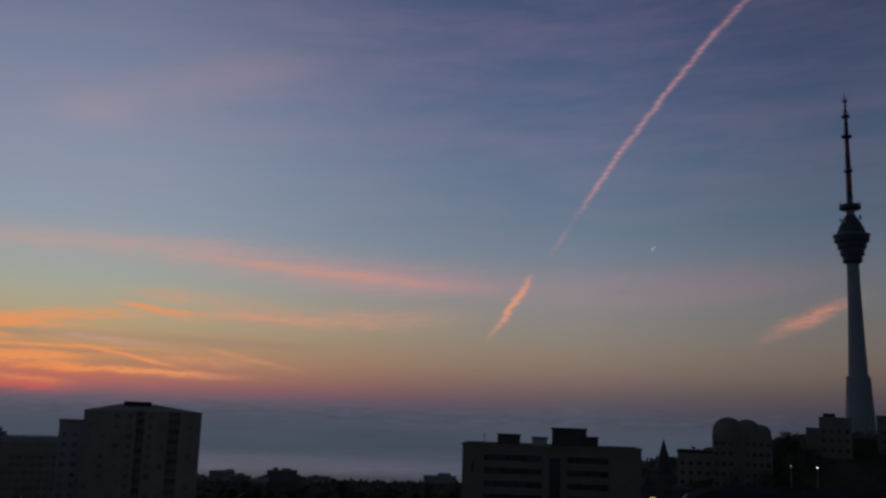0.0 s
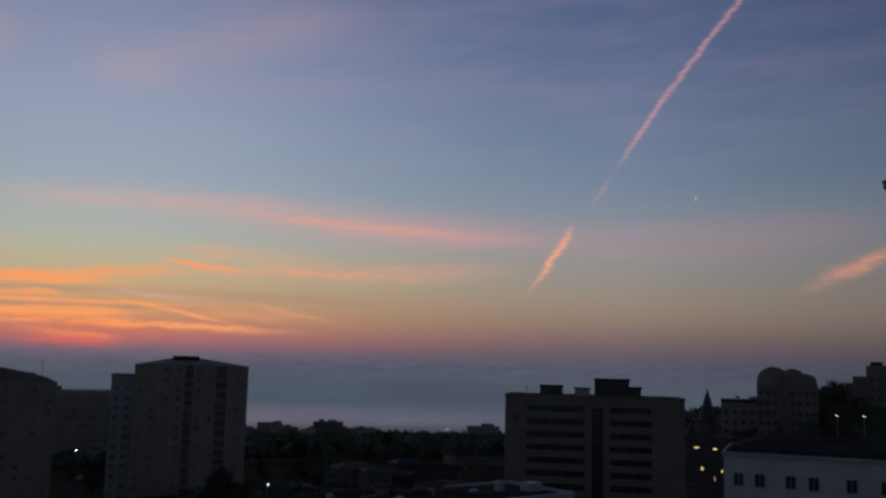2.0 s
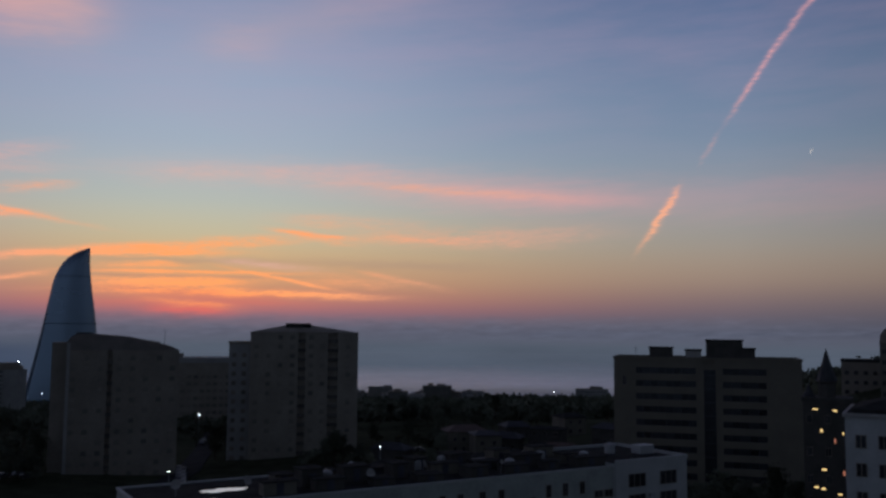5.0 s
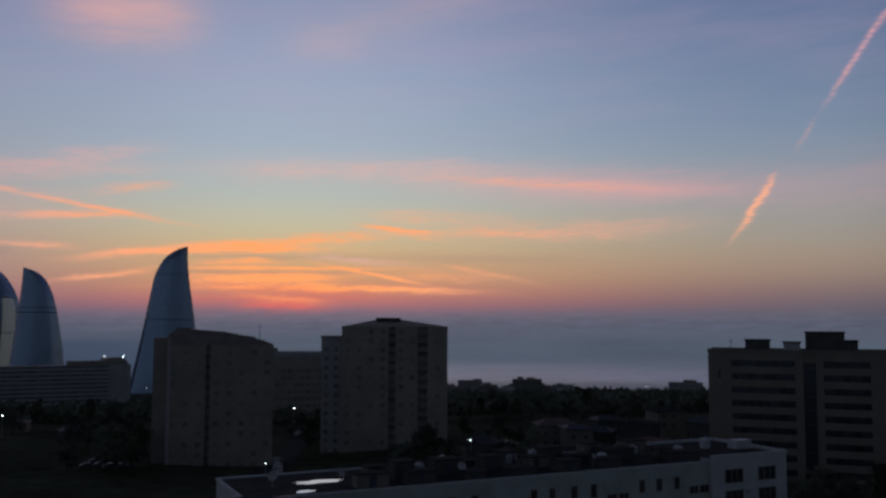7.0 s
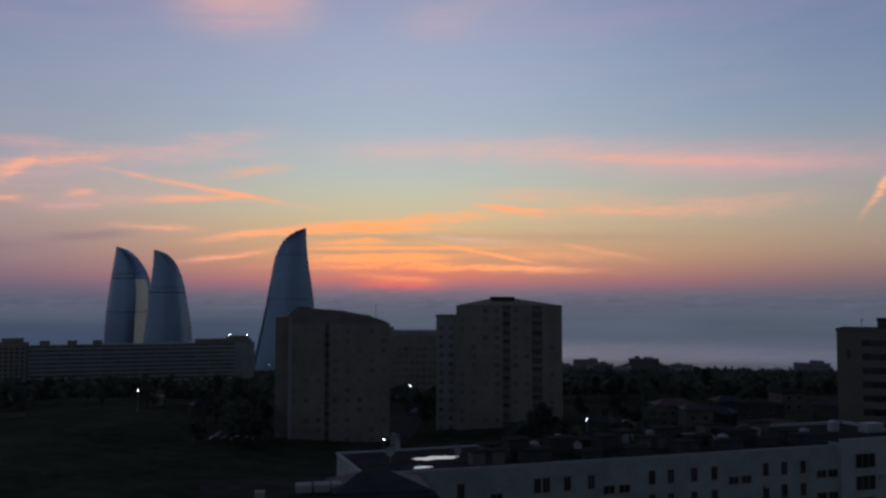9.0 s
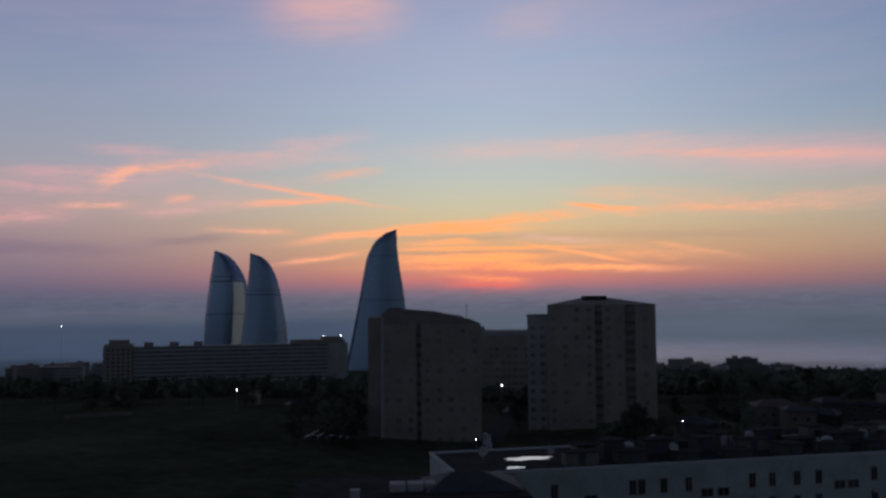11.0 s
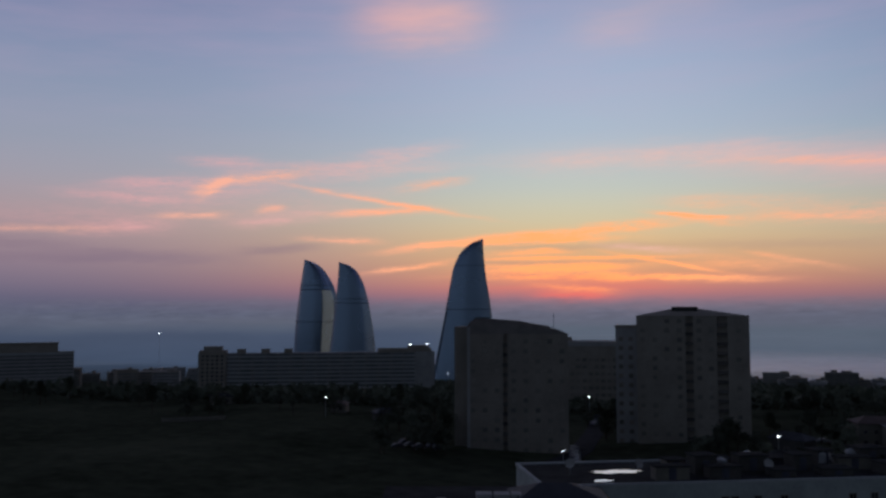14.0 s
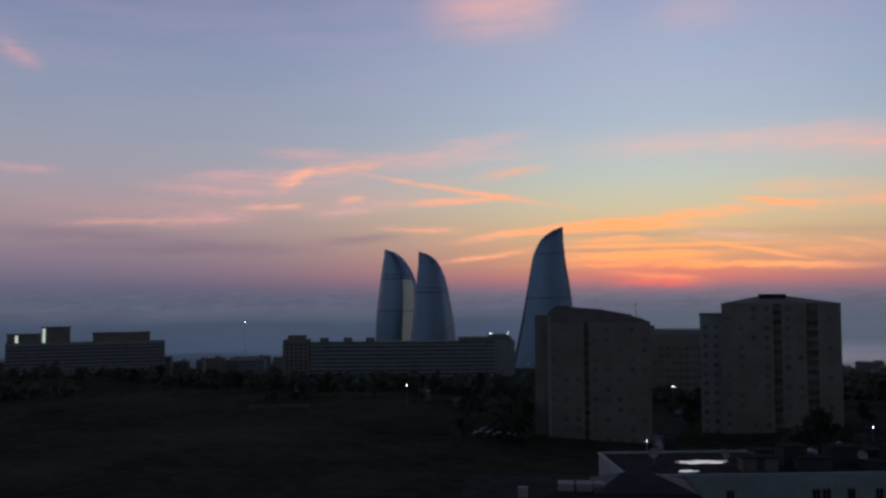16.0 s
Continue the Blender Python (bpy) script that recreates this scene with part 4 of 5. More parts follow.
def make_tv_tower():
    x, y = spot(-24.78, 850)
    b = thing("broadcasting_tower", pose(x, y, 22), "tall concrete broadcasting tower with a round pod and antenna mast", "tower")
    part("base", lathe(bmesh.new(), [(13, 0), (11.8, 20), (10.2, 46), (9.6, 59), (9.0, 60)], 24), M_CONC, b, "wider base of the shaft")
    part("shaft", lathe(bmesh.new(), [(7.9, 60), (7.0, 80), (6.0, 110), (5.2, 140), (4.9, 160)], 24), M_CONC, b)
    pod = part("pod", lathe(bmesh.new(), [(6.5, 157), (8, 158.5), (8, 163), (9.8, 164), (9.8, 169), (11.6, 170), (12, 175), (14.2, 176), (14.4, 181), (12.2, 182),
                                          (10.8, 187), (8.0, 193), (5.0, 198), (3.6, 200)], 32), M_DARKSTEEL, b, "stepped round pod with dark glazing")
    for z, r in ((162.9, 8.3), (168.9, 10.1), (174.9, 12.3), (181.0, 14.9)):
        part("ledge", lathe(bmesh.new(), [(r, z), (r + 0.4, z + 0.3), (r + 0.4, z + 0.9), (r, z + 1.2)], 32), M_CONC, pod)
    part("neck", lathe(bmesh.new(), [(3.6, 200), (3.2, 206), (4.2, 207), (4.2, 209)], 16), M_CONC, b)
    part("platform", lathe(bmesh.new(), [(8.6, 205), (8.8, 205.3), (8.8, 208.6), (8.6, 209)], 24), M_DARKSTEEL, b, "antenna platform")
    for k in range(10):
        a = 2 * math.pi * k / 10
        bm = bmesh.new()
        rod(bm, (8.3 * math.cos(a), 8.3 * math.sin(a), 208.8), (8.3 * math.cos(a), 8.3 * math.sin(a), 212.4), 0.2)
        part("whip_antenna", bm, M_STEEL, b)
    for k, (a, z) in enumerate(((0.4, 195), (2.6, 196), (3.6, 194), (5.4, 197))):
        o = part("dish_antenna", lathe(bmesh.new(), [(0.3, 0), (1.6, 0.4), (2.1, 1.0), (1.6, 0.55), (0.3, 0.2)], 14), M_PALE, b)
        o.matrix_local = pose(7.6 * math.cos(a), 7.6 * math.sin(a), z) @ Euler((0, radians(90), a)).to_matrix().to_4x4()
    z = 209.0
    for k, (r0, r1, top) in enumerate(((2.7, 2.5, 221), (2.5, 2.3, 238), (2.2, 2.1, 254), (2.0, 1.8, 270), (1.7, 1.6, 284), (1.4, 1.2, 296), (0.9, 0.8, 305), (0.35, 0.1, 313.5))):
        part("mast_section", lathe(bmesh.new(), [(r0, z), (r1, top)], 10), M_REDSTEEL if k % 2 else M_DARKSTEEL, b)
        z = top
    for z, r in ((238.5, 3.4), (270.5, 4.2), (289, 3.2), (303.5, 1.7)):
        part("collar", lathe(bmesh.new(), [(r, z), (r + 0.3, z + 0.3), (r + 0.3, z + 1.4), (r, z + 1.7)], 16), M_DARKSTEEL, b)
        for k in range(5):
            a = 2 * math.pi * k / 5
            bm = bmesh.new()
            rod(bm, (r * math.cos(a), r * math.sin(a), z), (r * math.cos(a), r * math.sin(a), z + 4.5 + 2.5 * (k == 3)), 0.22)
            part("whip_antenna", bm, M_STEEL, b)


make_tv_tower()


# ---- the far city and the shore ----
def make_far_block(az, d, w, h, wall, label, group, rng, base=None, huts=1, name="city_block"):
    x, y = spot(az, d)
    b = thing(name, pose(x, y, (height(x, y) - 1.5) if base is None else base, 0, 0, az + rng.uniform(-12, 12)), label, "building", group)
    dep = rng.uniform(9, 15)
    part("wall", boxes((-w / 2, 0, 0, w / 2, dep, h)), wall, b)
    part("parapet", boxes((-w / 2 - 0.3, -0.3, h, w / 2 + 0.3, dep + 0.3, h + 0.8)), M_PALE if rng.random() < 0.4 else M_PANEL, b)
    band = mesh_of(boxes((-w / 2 + 1, -0.12, 0, w / 2 - 1, -0.004, 1.5)), M_BAND)
    for k in range(int(h // 3.2)):
        o = part("window_band", band, None, b)
        o.location = (0, 0, 1.4 + 3.2 * k)
    for k in range(huts):
        a = rng.uniform(-w * 0.4, w * 0.2)
        part("roof_hut", boxes((a, 2, h + 0.8, a + rng.uniform(3, 0.25 * w + 3), 7, h + rng.uniform(2.2, 4.0))), M_PANEL, b)
    return b


def make_city():
    rng = random.Random(11)
    for k in range(46):
        az, d = rng.uniform(45, 69), rng.uniform(1000, 1500)
        make_far_block(az, d, rng.uniform(18, 55), rng.uniform(14, 26) + (d - 1000) * 0.012, rng.choice((M_PALE, M_PANEL, M_STONE)),
                       "hazy grey city block on the slope", "far city blocks", rng)
    wide = make_far_block(59.4, 905, 138, 40, M_PALE, "broad pale civic building with a stepped roof", "", rng, base=-40, huts=0, name="civic_building")
    wide.rotation_euler[2] = radians(59.4)
    for x0, x1, z1, lit in ((-68, -40, 48.5, -61), (-38.5, -15, 54.5, -38.2), (4.5, 55.5, 48.5, None)):
        o = part("upper_block", boxes((x0, 3, 40.8, x1, 11, z1)), M_PANEL, wide)
        part("cornice", boxes((x0 - 0.8, 2.2, z1, x1 + 0.8, 11.8, z1 + 0.7)), M_PANEL, o)
        if lit is not None:
            part("lit_strip", boxes((lit, 2.6, 41.0, lit + 2.2, 2.98, z1 - 1)), M_LIT_WHITE, o, "pale lit stair window")
    part("pale_band", boxes((-69, -0.9, 38.6, 69, -0.33, 40.0)), M_WHITE, wide, "white cornice band")
    for k in range(15):
        make_far_block(rng.uniform(7.0, 16.0), rng.uniform(1050, 1450), rng.uniform(14, 34), rng.uniform(9, 17), rng.choice((M_PALE, M_STONE, M_PANEL)),
                       "small block near the shore", "shore blocks", rng)
    make_far_block(9.3, 1150, 36, 21, M_STONE, "stone block near the shore with roof huts", "shore blocks", rng, huts=3)
    make_far_block(-0.3, 1150, 40, 18, M_PALE, "low pale hall near the shore", "shore blocks", rng, huts=2)
    make_far_block(12.9, 1180, 30, 20, M_PANEL, "grey block near the shore", "shore blocks", rng, huts=1)


make_city()


# ---- low houses and yards in the valley ----
def make_house(az, d, w, h, rng):
    x, y = spot(az, d)
    b = thing("house", pose(x, y, height(x, y) - 0.5, 0, 0, az + rng.uniform(-35, 35)), "low dark house with a shallow roof", "house", "valley houses")
    dep = rng.uniform(6, 9)
    part("wall", boxes((-w / 2, 0, 0, w / 2, dep, h)), rng.choice((M_STONE, M_STONE, M_DARKSTONE)), b)
    r = part("roof", hip_roof(w, dep, rng.uniform(1.0, 2.2), 0.5, (0.25, 0.75), 0.2), rng.choice((M_TILE, M_SLATE, M_BITUMEN)), b)
    r.location = (0, 0, h)
    windows(b, spread(-w / 2 + 0.5, w / 2 - 0.5, max(2, int(w // 3))), [1.4 + 3 * k for k in range(max(1, int(h // 3)))], 1.2, 1.3)


def make_valley():
    rng = random.Random(5)
    for k in range(20):
        make_house(rng.uniform(-2, 13), rng.uniform(178, 330), rng.uniform(7, 14), rng.uniform(3.2, 7.5), rng)
    for az, d in ((39.55, 352), (46.5, 392), (20.0, 380), (36.5, 330)):
        make_house(az, d, rng.uniform(5, 8), 3.4, rng)
    wall = thing("yard_wall", pose(*spot(47.9, 338), height(*spot(47.9, 338)) - 0.3, 0, 0, 47), "long low pale wall in the field", "wall")
    part("masonry", boxes((-13, 0, 0, 9, 0.5, 1.6)), M_STONE, wall)
    part("coping", boxes((-13.1, -0.1, 1.6, 9.1, 0.6, 1.8)), M_STONE, wall)
    low = thing("low_house", pose(*spot(29.3, 84), 0, 0, 0, 33), "dark low house under the white housing block", "house")
    part("wall", boxes((-11, 0, 0, 10.5, 11, 21.3)), M_DARKSTONE, low)
    part("roof_felt", boxes((-11.3, -0.3, 21.3, 10.8, 11.3, 21.6)), M_BITUMEN, low)
    part("gable", hip_roof(9.0, 7.0, 1.6, 0.2, (0.3, 0.6), 0.2), M_SLATE, low).location = (5.8, 2, 21.6)
    for k in range(3):
        part("skylight", boxes((-2.2 + 1.7 * k, 3.5, 21.6, -0.7 + 1.7 * k, 5.2, 22.3)), M_PALE, low, "pale metal roof light")
    part("vent_box", boxes((-6.0, 0.4, 21.6, -5.1, 1.3, 22.5)), M_PALE, low)
    # car park and tracks
    for name, pts, wide, mat, label in (
            ("road", [(26.5, 255), (24.4, 285), (23.6, 330), (23.0, 400)], 7.0, M_ASPHALT, "asphalt lane between the towers"),
            ("road", [(61.9, 474), (59.5, 482), (57.1, 490)], 3.0, M_ROAD, "pale gravel track along the field")):
        bm = bmesh.new()
        line = [Vector((*spot(a, d), 0)) for a, d in pts]
        dense = [line[i].lerp(line[i + 1], k / 8) for i in range(len(line) - 1) for k in range(8)] + [line[-1]]
        prev = None
        for i, p in enumerate(dense):
            q = dense[min(i + 1, len(dense) - 1)] - dense[max(i - 1, 0)]
            side = Vector((-q.y, q.x, 0)).normalized() * wide / 2
            row = []
            for c in (p - side, p + side):
                z = height(c.x, c.y)
                row += [bm.verts.new((c.x, c.y, z + 0.22)), bm.verts.new((c.x, c.y, z - 0.3))]
            if prev:
                for a, b in ((0, 2), (2, 3), (3, 1), (1, 0)):
                    bm.faces.new((prev[a], prev[b], row[b], row[a]))
            prev = row
        tagged(new(name, mesh_of(bm, mat)), label, "road", kind="structure")


make_valley()


def make_car():
    car = thing("car", pose(0, 0, 0), "parked car in the yard between the towers", "car", "parked cars")
    bm = bmesh.new()
    prof = [(-2.1, 0.35), (2.1, 0.35), (2.15, 0.75), (1.2, 0.92), (0.55, 1.42), (-1.1, 1.45), (-1.75, 0.98), (-2.15, 0.9)]
    sides = [[bm.verts.new((x, y * (0.82 if z > 1.2 else 1.0), z)) for x, z in prof] for y in (-0.85, 0.85)]
    bm.faces.new(sides[0])
    bm.faces.new(sides[1][::-1])
    for i in range(len(prof)):
        j = (i + 1) % len(prof)
        bm.faces.new((sides[0][i], sides[0][j], sides[1][j], sides[1][i]))
    bmesh.ops.bevel(bm, geom=bm.edges[:], offset=0.06, segments=1, affect="EDGES")
    part("body", bm, M_CAR, car)
    glass = boxes((-1.0, -0.79, 1.0, 0.5, 0.79, 1.34))
    part("side_glass", glass, M_GLASS, car)
    for x in (-1.3, 1.3):
        for y in (-0.82, 0.82):
            bm = bmesh.new()
            rod(bm, (x, y - 0.1, 0.32), (x, y + 0.1, 0.32), 0.32, 14)
            w = part("wheel", bm, M_RUBBER, car)
            bm = bmesh.new()
            rod(bm, (x, y - 0.115, 0.32), (x, y + 0.115, 0.32), 0.18, 10)
            part("rim", bm, M_STEEL, w)
    return car


def make_cars():
    rng = random.Random(3)
    first = make_car()
    spots = [(24.9 - 0.25 * (k % 2), 262 + 3.0 * k, 80) for k in range(9)] + [(33.2 + 0.42 * k, 270 + 4 * (k % 3), 15) for k in range(7)] + \
            [(23.6, 352 + 4 * k, 70) for k in range(4)] + [(9.5 + 0.9 * k, 292 + 3 * (k % 2), 20) for k in range(3)]
    for k, (az, d, turn) in enumerate(spots):
        m = ground_pose(az, d, turn + rng.uniform(-8, 8), 0.25)
        if k == 0:
            first.matrix_world = m
        else:
            copy_thing(first, m)


make_cars()


def make_lamps():
    """Street lamps: pole, arm, head and glowing lens; the tall ones stand at the same heights over the ground."""
    def street_lamp(az, d, z_top, size, label, glow=None):
        x, y = spot(az, d)
        g = height(x, y)
        lampost = thing("street_lamp", pose(x, y, g, 0, 0, az), label, "street lamp", "street lamps")
        h = max(3.0, z_top - g)
        bm = bmesh.new()
        rod(bm, (0, 0, 0), (0, 0, h + 0.2), 0.12, 8, 0.07)
        part("pole", bm, M_STEEL, lampost)
        bm = bmesh.new()
        rod(bm, (0, 0, h + 0.15), (0, -1.2, h + 0.4), 0.05)
        part("arm", bm, M_STEEL, lampost)
        part("head", boxes((-0.2, -1.75, h + 0.32, 0.2, -1.15, h + 0.5)), M_DARKSTEEL, lampost)
        part("lens", lathe(bmesh.new(), [(size * 0.3, h + 0.3 - size * 0.9), (size, h + 0.3 - size * 0.5), (size, h + 0.3)], 10, 0, -1.45), glow or M_LAMP, lampost, "dim amber lens" if glow else "cold white glowing lens")
    for az, el, d in ((12.82, -7.51, 250), (40.3, -5.5, 338), (25.49, -8.77, 255), (23.85, -5.5, 372), (-22.4, -2.45, 268.5), (-21.0, -2.42, 276.5),
                      (6.9, -4.35, 1300), (2.0, -4.05, 1700), (32.63, -4.09, 900)):
        street_lamp(az, d, 40 + d * math.tan(radians(el)), (0.1 if az < -15 else 0.0007 * d + 0.04) if d < 500 else 0.0004 * d, "street lamp with a cold white light")
    street_lamp(63.17, 455, 40 + 455 * math.tan(radians(-4.63)), 0.13, "street lamp with a dim amber light", M_AMBER)
    for az in (35.0, 33.95):
        b = thing("roof_lamp", pose(*spot(az, 728), height(*spot(az, 728)) * 0 + 10.7), "small white lamp on a slab roof", "lamp", "roof lamps")
        bm = bmesh.new()
        rod(bm, (0, 0, -2.5), (0, 0, 0.2), 0.15)
        part("post", bm, M_STEEL, b)
        part("globe", lathe(bmesh.new(), [(0.12, 0.2), (0.3, 0.4), (0.3, 0.65), (0.12, 0.85)], 8), M_LAMP, b)


make_lamps()


def make_beacon():
    b = thing("beacon_mast", pose(*spot(50.3, 1400), height(*spot(50.3, 1400))), "slender mast with a small white light in the haze", "mast")
    top = 40 + 1400 * math.tan(radians(-1.5)) - height(*spot(50.3, 1400))
    bm = bmesh.new()
    rod(bm, (0, 0, 0), (0, 0, top), 0.22, 6, 0.08)
    part("pole", bm, M_STEEL, b)
    part("light", lathe(bmesh.new(), [(0.2, top), (0.5, top + 0.3), (0.5, top + 0.8), (0.2, top + 1.1)], 8), M_LAMP, b, "small white light")


make_beacon()


# ---- trees ----
def leaf_cloud(clumps, rng, leaf=0.5, count=26):
    """Leaves in loose clumps; returns a mesh of small folded quads."""
    verts, faces = [], []
    for cx, cy, cz, r in clumps:
        for _ in range(count):
            v = Vector((rng.gauss(0, 1), rng.gauss(0, 1), rng.gauss(0, 1))).normalized() * r * rng.uniform(0.45, 1.08)
            c = Vector((cx, cy, cz)) + Vector((v.x, v.y, v.z * 0.8))
            u = Vector((rng.uniform(-1, 1), rng.uniform(-1, 1), rng.uniform(-0.6, 0.6))).normalized()
            w = u.orthogonal().normalized()
            s = leaf * rng.uniform(0.6, 1.3)
            k = len(verts)
            verts += [c - u * s, c + w * s * 0.55, c + u * s, c - w * s * 0.55]
            faces.append((k, k + 1, k + 2, k + 3))
    me = bpy.data.meshes.new("leaves")
    me.from_pydata([tuple(v) for v in verts], [], faces)
    me.materials.append(M_LEAF)
    return me


def make_tree(seed, tall, slim):
    rng = random.Random(seed)
    t = thing("tree", pose(0, 0, 0), "dark leafy tree on the slope", "tree", "slope trees")
    bm = bmesh.new()
    rod(bm, (0, 0, -0.4), (0.1, 0.1, tall * 0.45), 0.22, 8, 0.13)
    rod(bm, (0.1, 0.1, tall * 0.45), (0, 0.2, tall * 0.85), 0.13, 7, 0.04)
    clumps = [(0, 0.2, tall * 0.88, tall * 0.12)]
    for k in range(11):
        a, z = k * 2.4 + rng.uniform(-0.4, 0.4), tall * rng.uniform(0.28, 0.62)
        reach = tall * slim * rng.uniform(0.55, 1.1) * (1.15 - z / tall)
        tip = Vector((reach * math.cos(a), reach * math.sin(a), z + tall * rng.uniform(0.08, 0.26)))
        rod(bm, (0.05, 0.05, z), tip, 0.07, 5, 0.025)
        clumps.append((*tip, tall * rng.uniform(0.10, 0.17)))
        clumps.append((*(tip * 0.6 + Vector((0, 0, z * 0.5))), tall * rng.uniform(0.09, 0.14)))
    part("trunk", bm, M_BARK, t)
    part("crown", leaf_cloud(clumps, rng, 0.36, 34), None, t)
    return t


def make_trees():
    kinds = [make_tree(21, 8.0, 0.42), make_tree(22, 6.5, 0.5), make_tree(23, 9.5, 0.3), make_tree(24, 11.0, 0.16)]
    rng = random.Random(9)
    # azimuth from, to, distance from, to, how many
    zones = ((9, 14.5, 215, 330, 22), (14, 17.6, 262, 288, 14), (21.8, 24.2, 300, 400, 14), (32.6, 35.5, 262, 300, 14), (33.3, 37, 255, 380, 26), (-1.5, 13, 340, 420, 40),
             (-13.2, -1, 190, 222, 26), (-23.0, -12.8, 268, 298, 34), (-22.6, -19.9, 300, 330, 16), (38, 52, 340, 440, 40), (52, 68, 400, 450, 16))
    used = set()
    for a0, a1, d0, d1, n in zones:
        for _ in range(n):
            az, d = rng.uniform(a0, a1), rng.uniform(d0, d1)
            k = rng.randrange(4)
            s = rng.uniform(0.6, 1.15)
            x, y = spot(az, d)
            m = pose(x, y, height(x, y) - 0.1, 0, 0, rng.uniform(0, 360)) @ Matrix.Diagonal((s, s, s * rng.uniform(0.85, 1.15), 1))
            if k not in used:
                used.add(k)
                kinds[k].matrix_world = m
                continue
            o = copy_thing(kinds[k], Matrix())
            o.matrix_basis = m


make_trees()


def make_woods():
    """Scrub and far woods over the slope down to the shore, too many to count."""
    rng = np.random.default_rng(4)
    n = 15000
    az = np.radians(rng.uniform(-30, 70, n))
    d = 400 + 1420 * rng.random(n) ** 1.3
    x, y = -d * np.sin(az), d * np.cos(az)
    keep = [noise.noise((x[i] / 90, y[i] / 90, 3)) > -0.25 for i in range(n)]
    x, y, d = x[keep], y[keep], d[keep]
    verts, faces = [], []
    for i in range(len(x)):
        z = height(x[i], y[i])
        r = (1.3 + 2.6 * rng.random()) * (0.8 + d[i] / 1800)
        m = 14 if d[i] < 900 else 9
        c = rng.normal(0, 1, (m, 3)) * (r, r, r * 0.6) * 0.62 + (x[i], y[i], z + r * 0.7)
        u = rng.normal(0, 1, (m, 3)) * r * 0.3
        w = rng.normal(0, 1, (m, 3)) * r * 0.3
        k = len(verts)
        for j in range(m):
            verts += [tuple(c[j] - u[j]), tuple(c[j] + w[j]), tuple(c[j] + u[j]), tuple(c[j] - w[j])]
            faces.append((k + 4 * j, k + 4 * j + 1, k + 4 * j + 2, k + 4 * j + 3))
    me = bpy.data.meshes.new("woods")
    me.from_pydata(verts, [], faces)
    me.materials.append(M_LEAF)
    tagged(new("woods", me), "dark scrub and woods over the slope to the shore", "woods", kind="stuff")


make_woods()


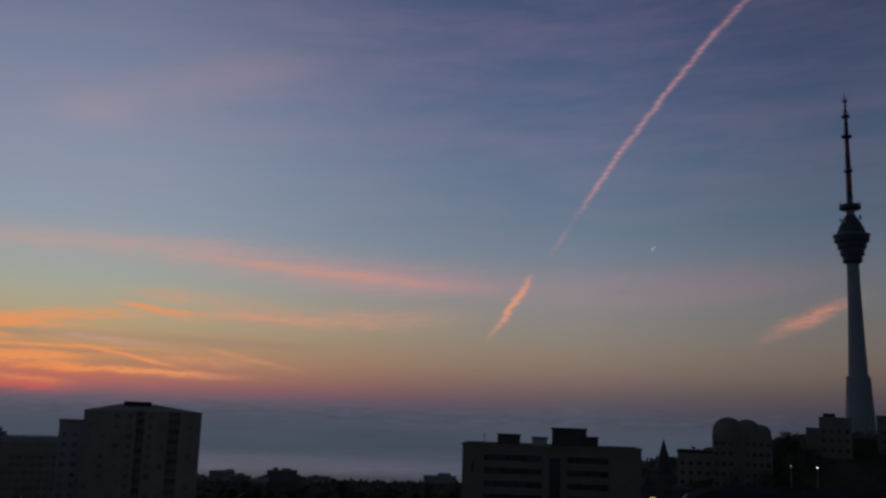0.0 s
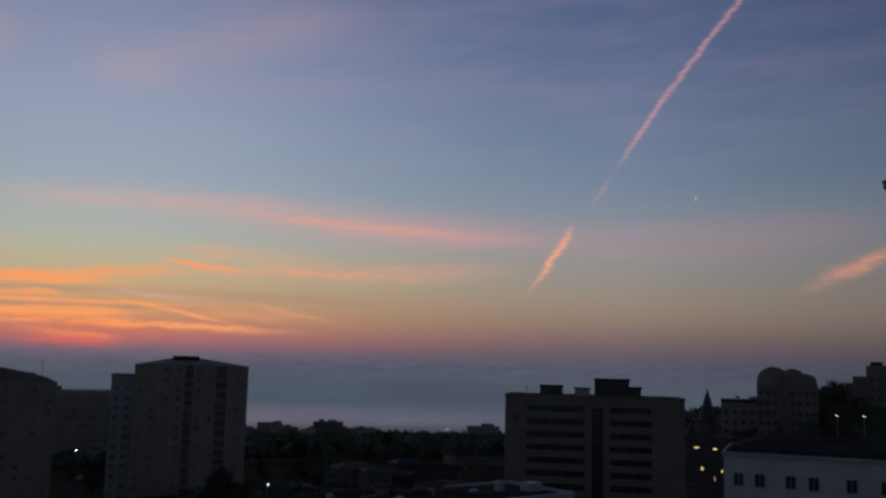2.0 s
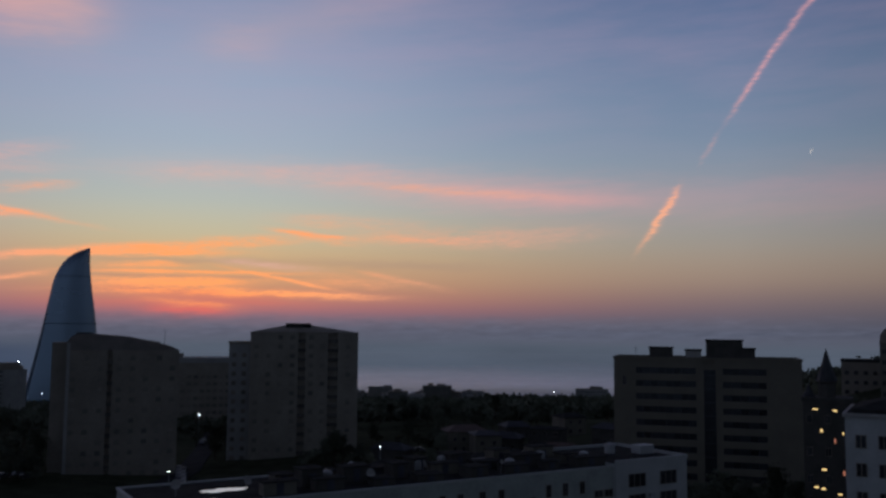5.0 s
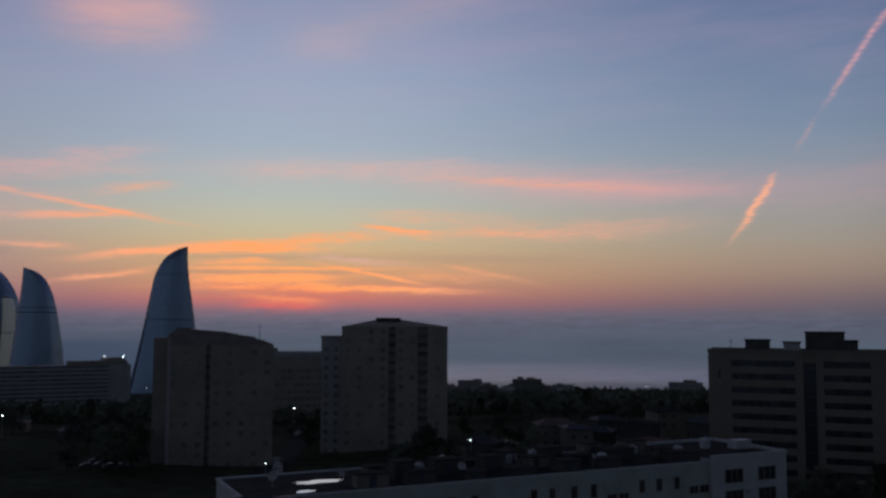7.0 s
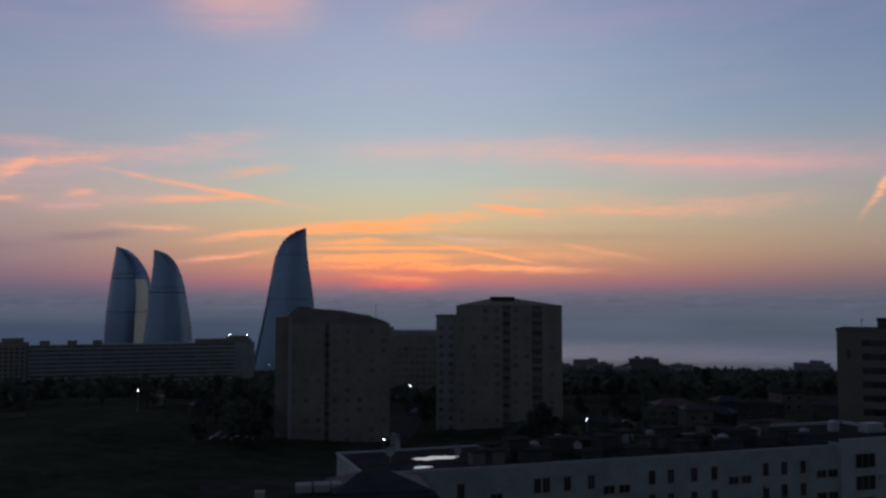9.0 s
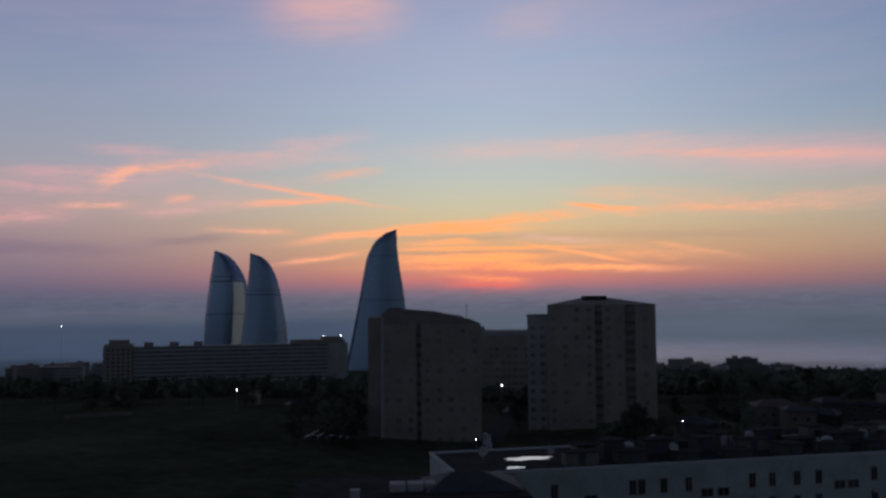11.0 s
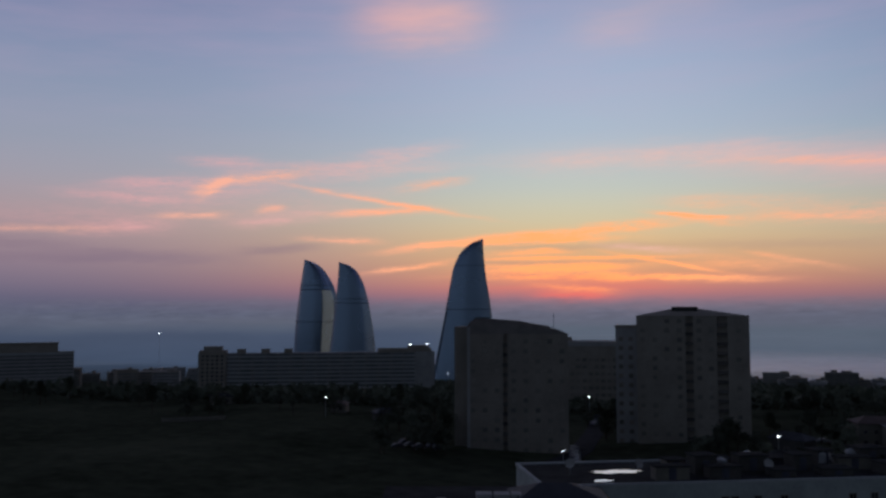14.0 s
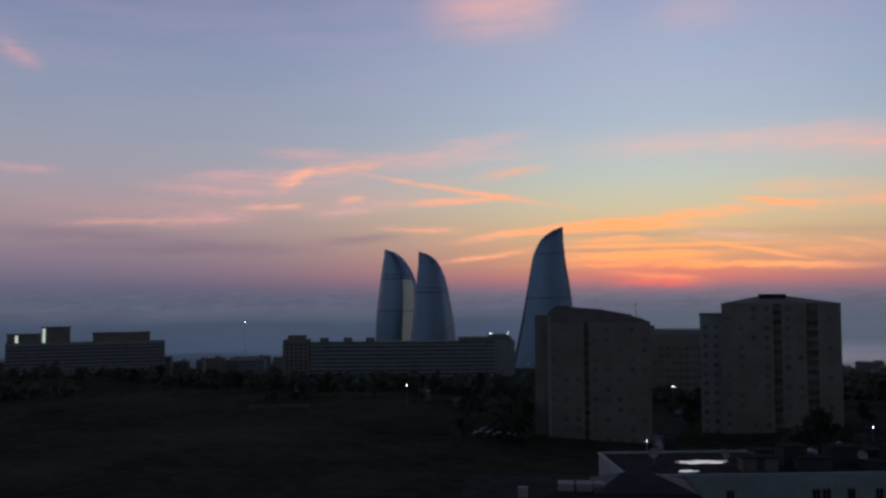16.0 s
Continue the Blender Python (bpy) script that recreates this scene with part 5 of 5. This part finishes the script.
# ---- far fog and moon ----
def make_fog_bank(az0, az1, far, low, top, begin, label, tones):
    """Far haze painted on a glowing sheet, a plain backdrop of distance: from low it thickens, above top it thins out.
    """
    m = bpy.data.materials.new("sea fog")
    m.use_nodes = True
    t = m.node_tree
    t.nodes.clear()
    where = t.nodes.new("ShaderNodeTexCoord").outputs["Object"]
    s = t.nodes.new("ShaderNodeSeparateXYZ")
    t.links.new(where, s.inputs[0])
    n = t.nodes.new("ShaderNodeTexNoise")
    n.inputs["Scale"].default_value, n.inputs["Detail"].default_value, n.inputs["Roughness"].default_value = 0.004, 6.0, 0.6
    stretch = t.nodes.new("ShaderNodeVectorMath")
    stretch.operation = "MULTIPLY"
    t.links.new(where, stretch.inputs[0])
    stretch.inputs[1].default_value = (0.6, 0.6, 4.0)
    t.links.new(stretch.outputs[0], n.inputs["Vector"])
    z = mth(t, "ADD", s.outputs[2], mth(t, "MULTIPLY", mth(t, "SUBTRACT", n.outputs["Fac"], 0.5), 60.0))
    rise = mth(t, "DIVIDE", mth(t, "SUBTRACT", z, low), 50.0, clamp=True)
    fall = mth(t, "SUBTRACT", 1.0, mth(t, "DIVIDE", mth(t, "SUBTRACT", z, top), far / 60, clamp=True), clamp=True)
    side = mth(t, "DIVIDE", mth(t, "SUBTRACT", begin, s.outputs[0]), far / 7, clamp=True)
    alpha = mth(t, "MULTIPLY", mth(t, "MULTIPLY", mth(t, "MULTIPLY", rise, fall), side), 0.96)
    # the haze tones by height are emitted by the sheet itself
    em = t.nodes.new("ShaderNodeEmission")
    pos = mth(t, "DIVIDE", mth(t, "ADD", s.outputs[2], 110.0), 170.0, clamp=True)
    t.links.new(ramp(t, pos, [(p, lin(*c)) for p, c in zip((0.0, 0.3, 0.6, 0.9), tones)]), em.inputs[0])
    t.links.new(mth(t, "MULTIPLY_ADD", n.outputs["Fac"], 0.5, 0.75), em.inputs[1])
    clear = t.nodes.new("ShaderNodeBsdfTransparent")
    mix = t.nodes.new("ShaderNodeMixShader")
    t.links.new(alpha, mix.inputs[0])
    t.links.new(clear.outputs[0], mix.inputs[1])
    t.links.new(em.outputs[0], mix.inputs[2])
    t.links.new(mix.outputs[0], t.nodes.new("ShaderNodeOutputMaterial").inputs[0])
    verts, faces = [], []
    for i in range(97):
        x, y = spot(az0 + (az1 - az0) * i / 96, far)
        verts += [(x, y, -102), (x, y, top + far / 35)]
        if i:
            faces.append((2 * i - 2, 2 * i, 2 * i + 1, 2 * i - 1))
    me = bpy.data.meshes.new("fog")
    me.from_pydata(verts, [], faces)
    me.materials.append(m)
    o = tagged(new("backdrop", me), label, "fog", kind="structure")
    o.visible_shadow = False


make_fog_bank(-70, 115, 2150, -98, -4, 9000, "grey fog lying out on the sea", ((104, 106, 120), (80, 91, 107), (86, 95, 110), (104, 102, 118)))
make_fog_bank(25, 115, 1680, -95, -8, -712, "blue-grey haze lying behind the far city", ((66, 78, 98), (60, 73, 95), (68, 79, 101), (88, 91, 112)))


def make_moon():
    """A thin crescent."""
    bm = bmesh.new()
    far, r = 4850, 15.0
    pts = []
    n = 14
    for k in range(n + 1):
        a = math.pi * (k / n) - math.pi / 2
        pts.append((-r * math.cos(a), r * math.sin(a)))
    inner = [(x * 0.55, z) for x, z in pts[1:-1]][::-1]
    ring = [bm.verts.new((x, 0, z)) for x, z in pts + inner]
    backing = [bm.verts.new((v.co.x, 1.0, v.co.z)) for v in ring]
    m = n + 1
    for k in range(len(ring)):
        j = (k + 1) % len(ring)
        bm.faces.new((ring[k], ring[j], backing[j], backing[k]))
    for k in range(n):
        i0, i1 = k, k + 1
        o0 = len(ring) - k if k else None
        o1 = len(ring) - (k + 1) if k + 1 < n else None
        for vs, flip in ((ring, 1), (backing, -1)):
            f = [vs[i0], vs[i1]] + ([vs[o1]] if o1 else []) + ([vs[o0]] if o0 else [])
            bm.faces.new(f[::flip])
    az, el = -13.44, 10.38
    o = new("moon", mesh_of(bm, glowing("moonlight", (1.0, 0.95, 0.9), 0.45)))
    v = Vector((-math.sin(radians(az)) * math.cos(radians(el)), math.cos(radians(az)) * math.cos(radians(el)), math.sin(radians(el))))
    o.matrix_world = Matrix.Translation(EYE + v * far) @ pose(0, 0, 0, 0, 0, az) @ pose(0, 0, 0, 0, 25, 0)
    tagged(o, "thin pale crescent moon in the evening sky", "moon")


make_moon()
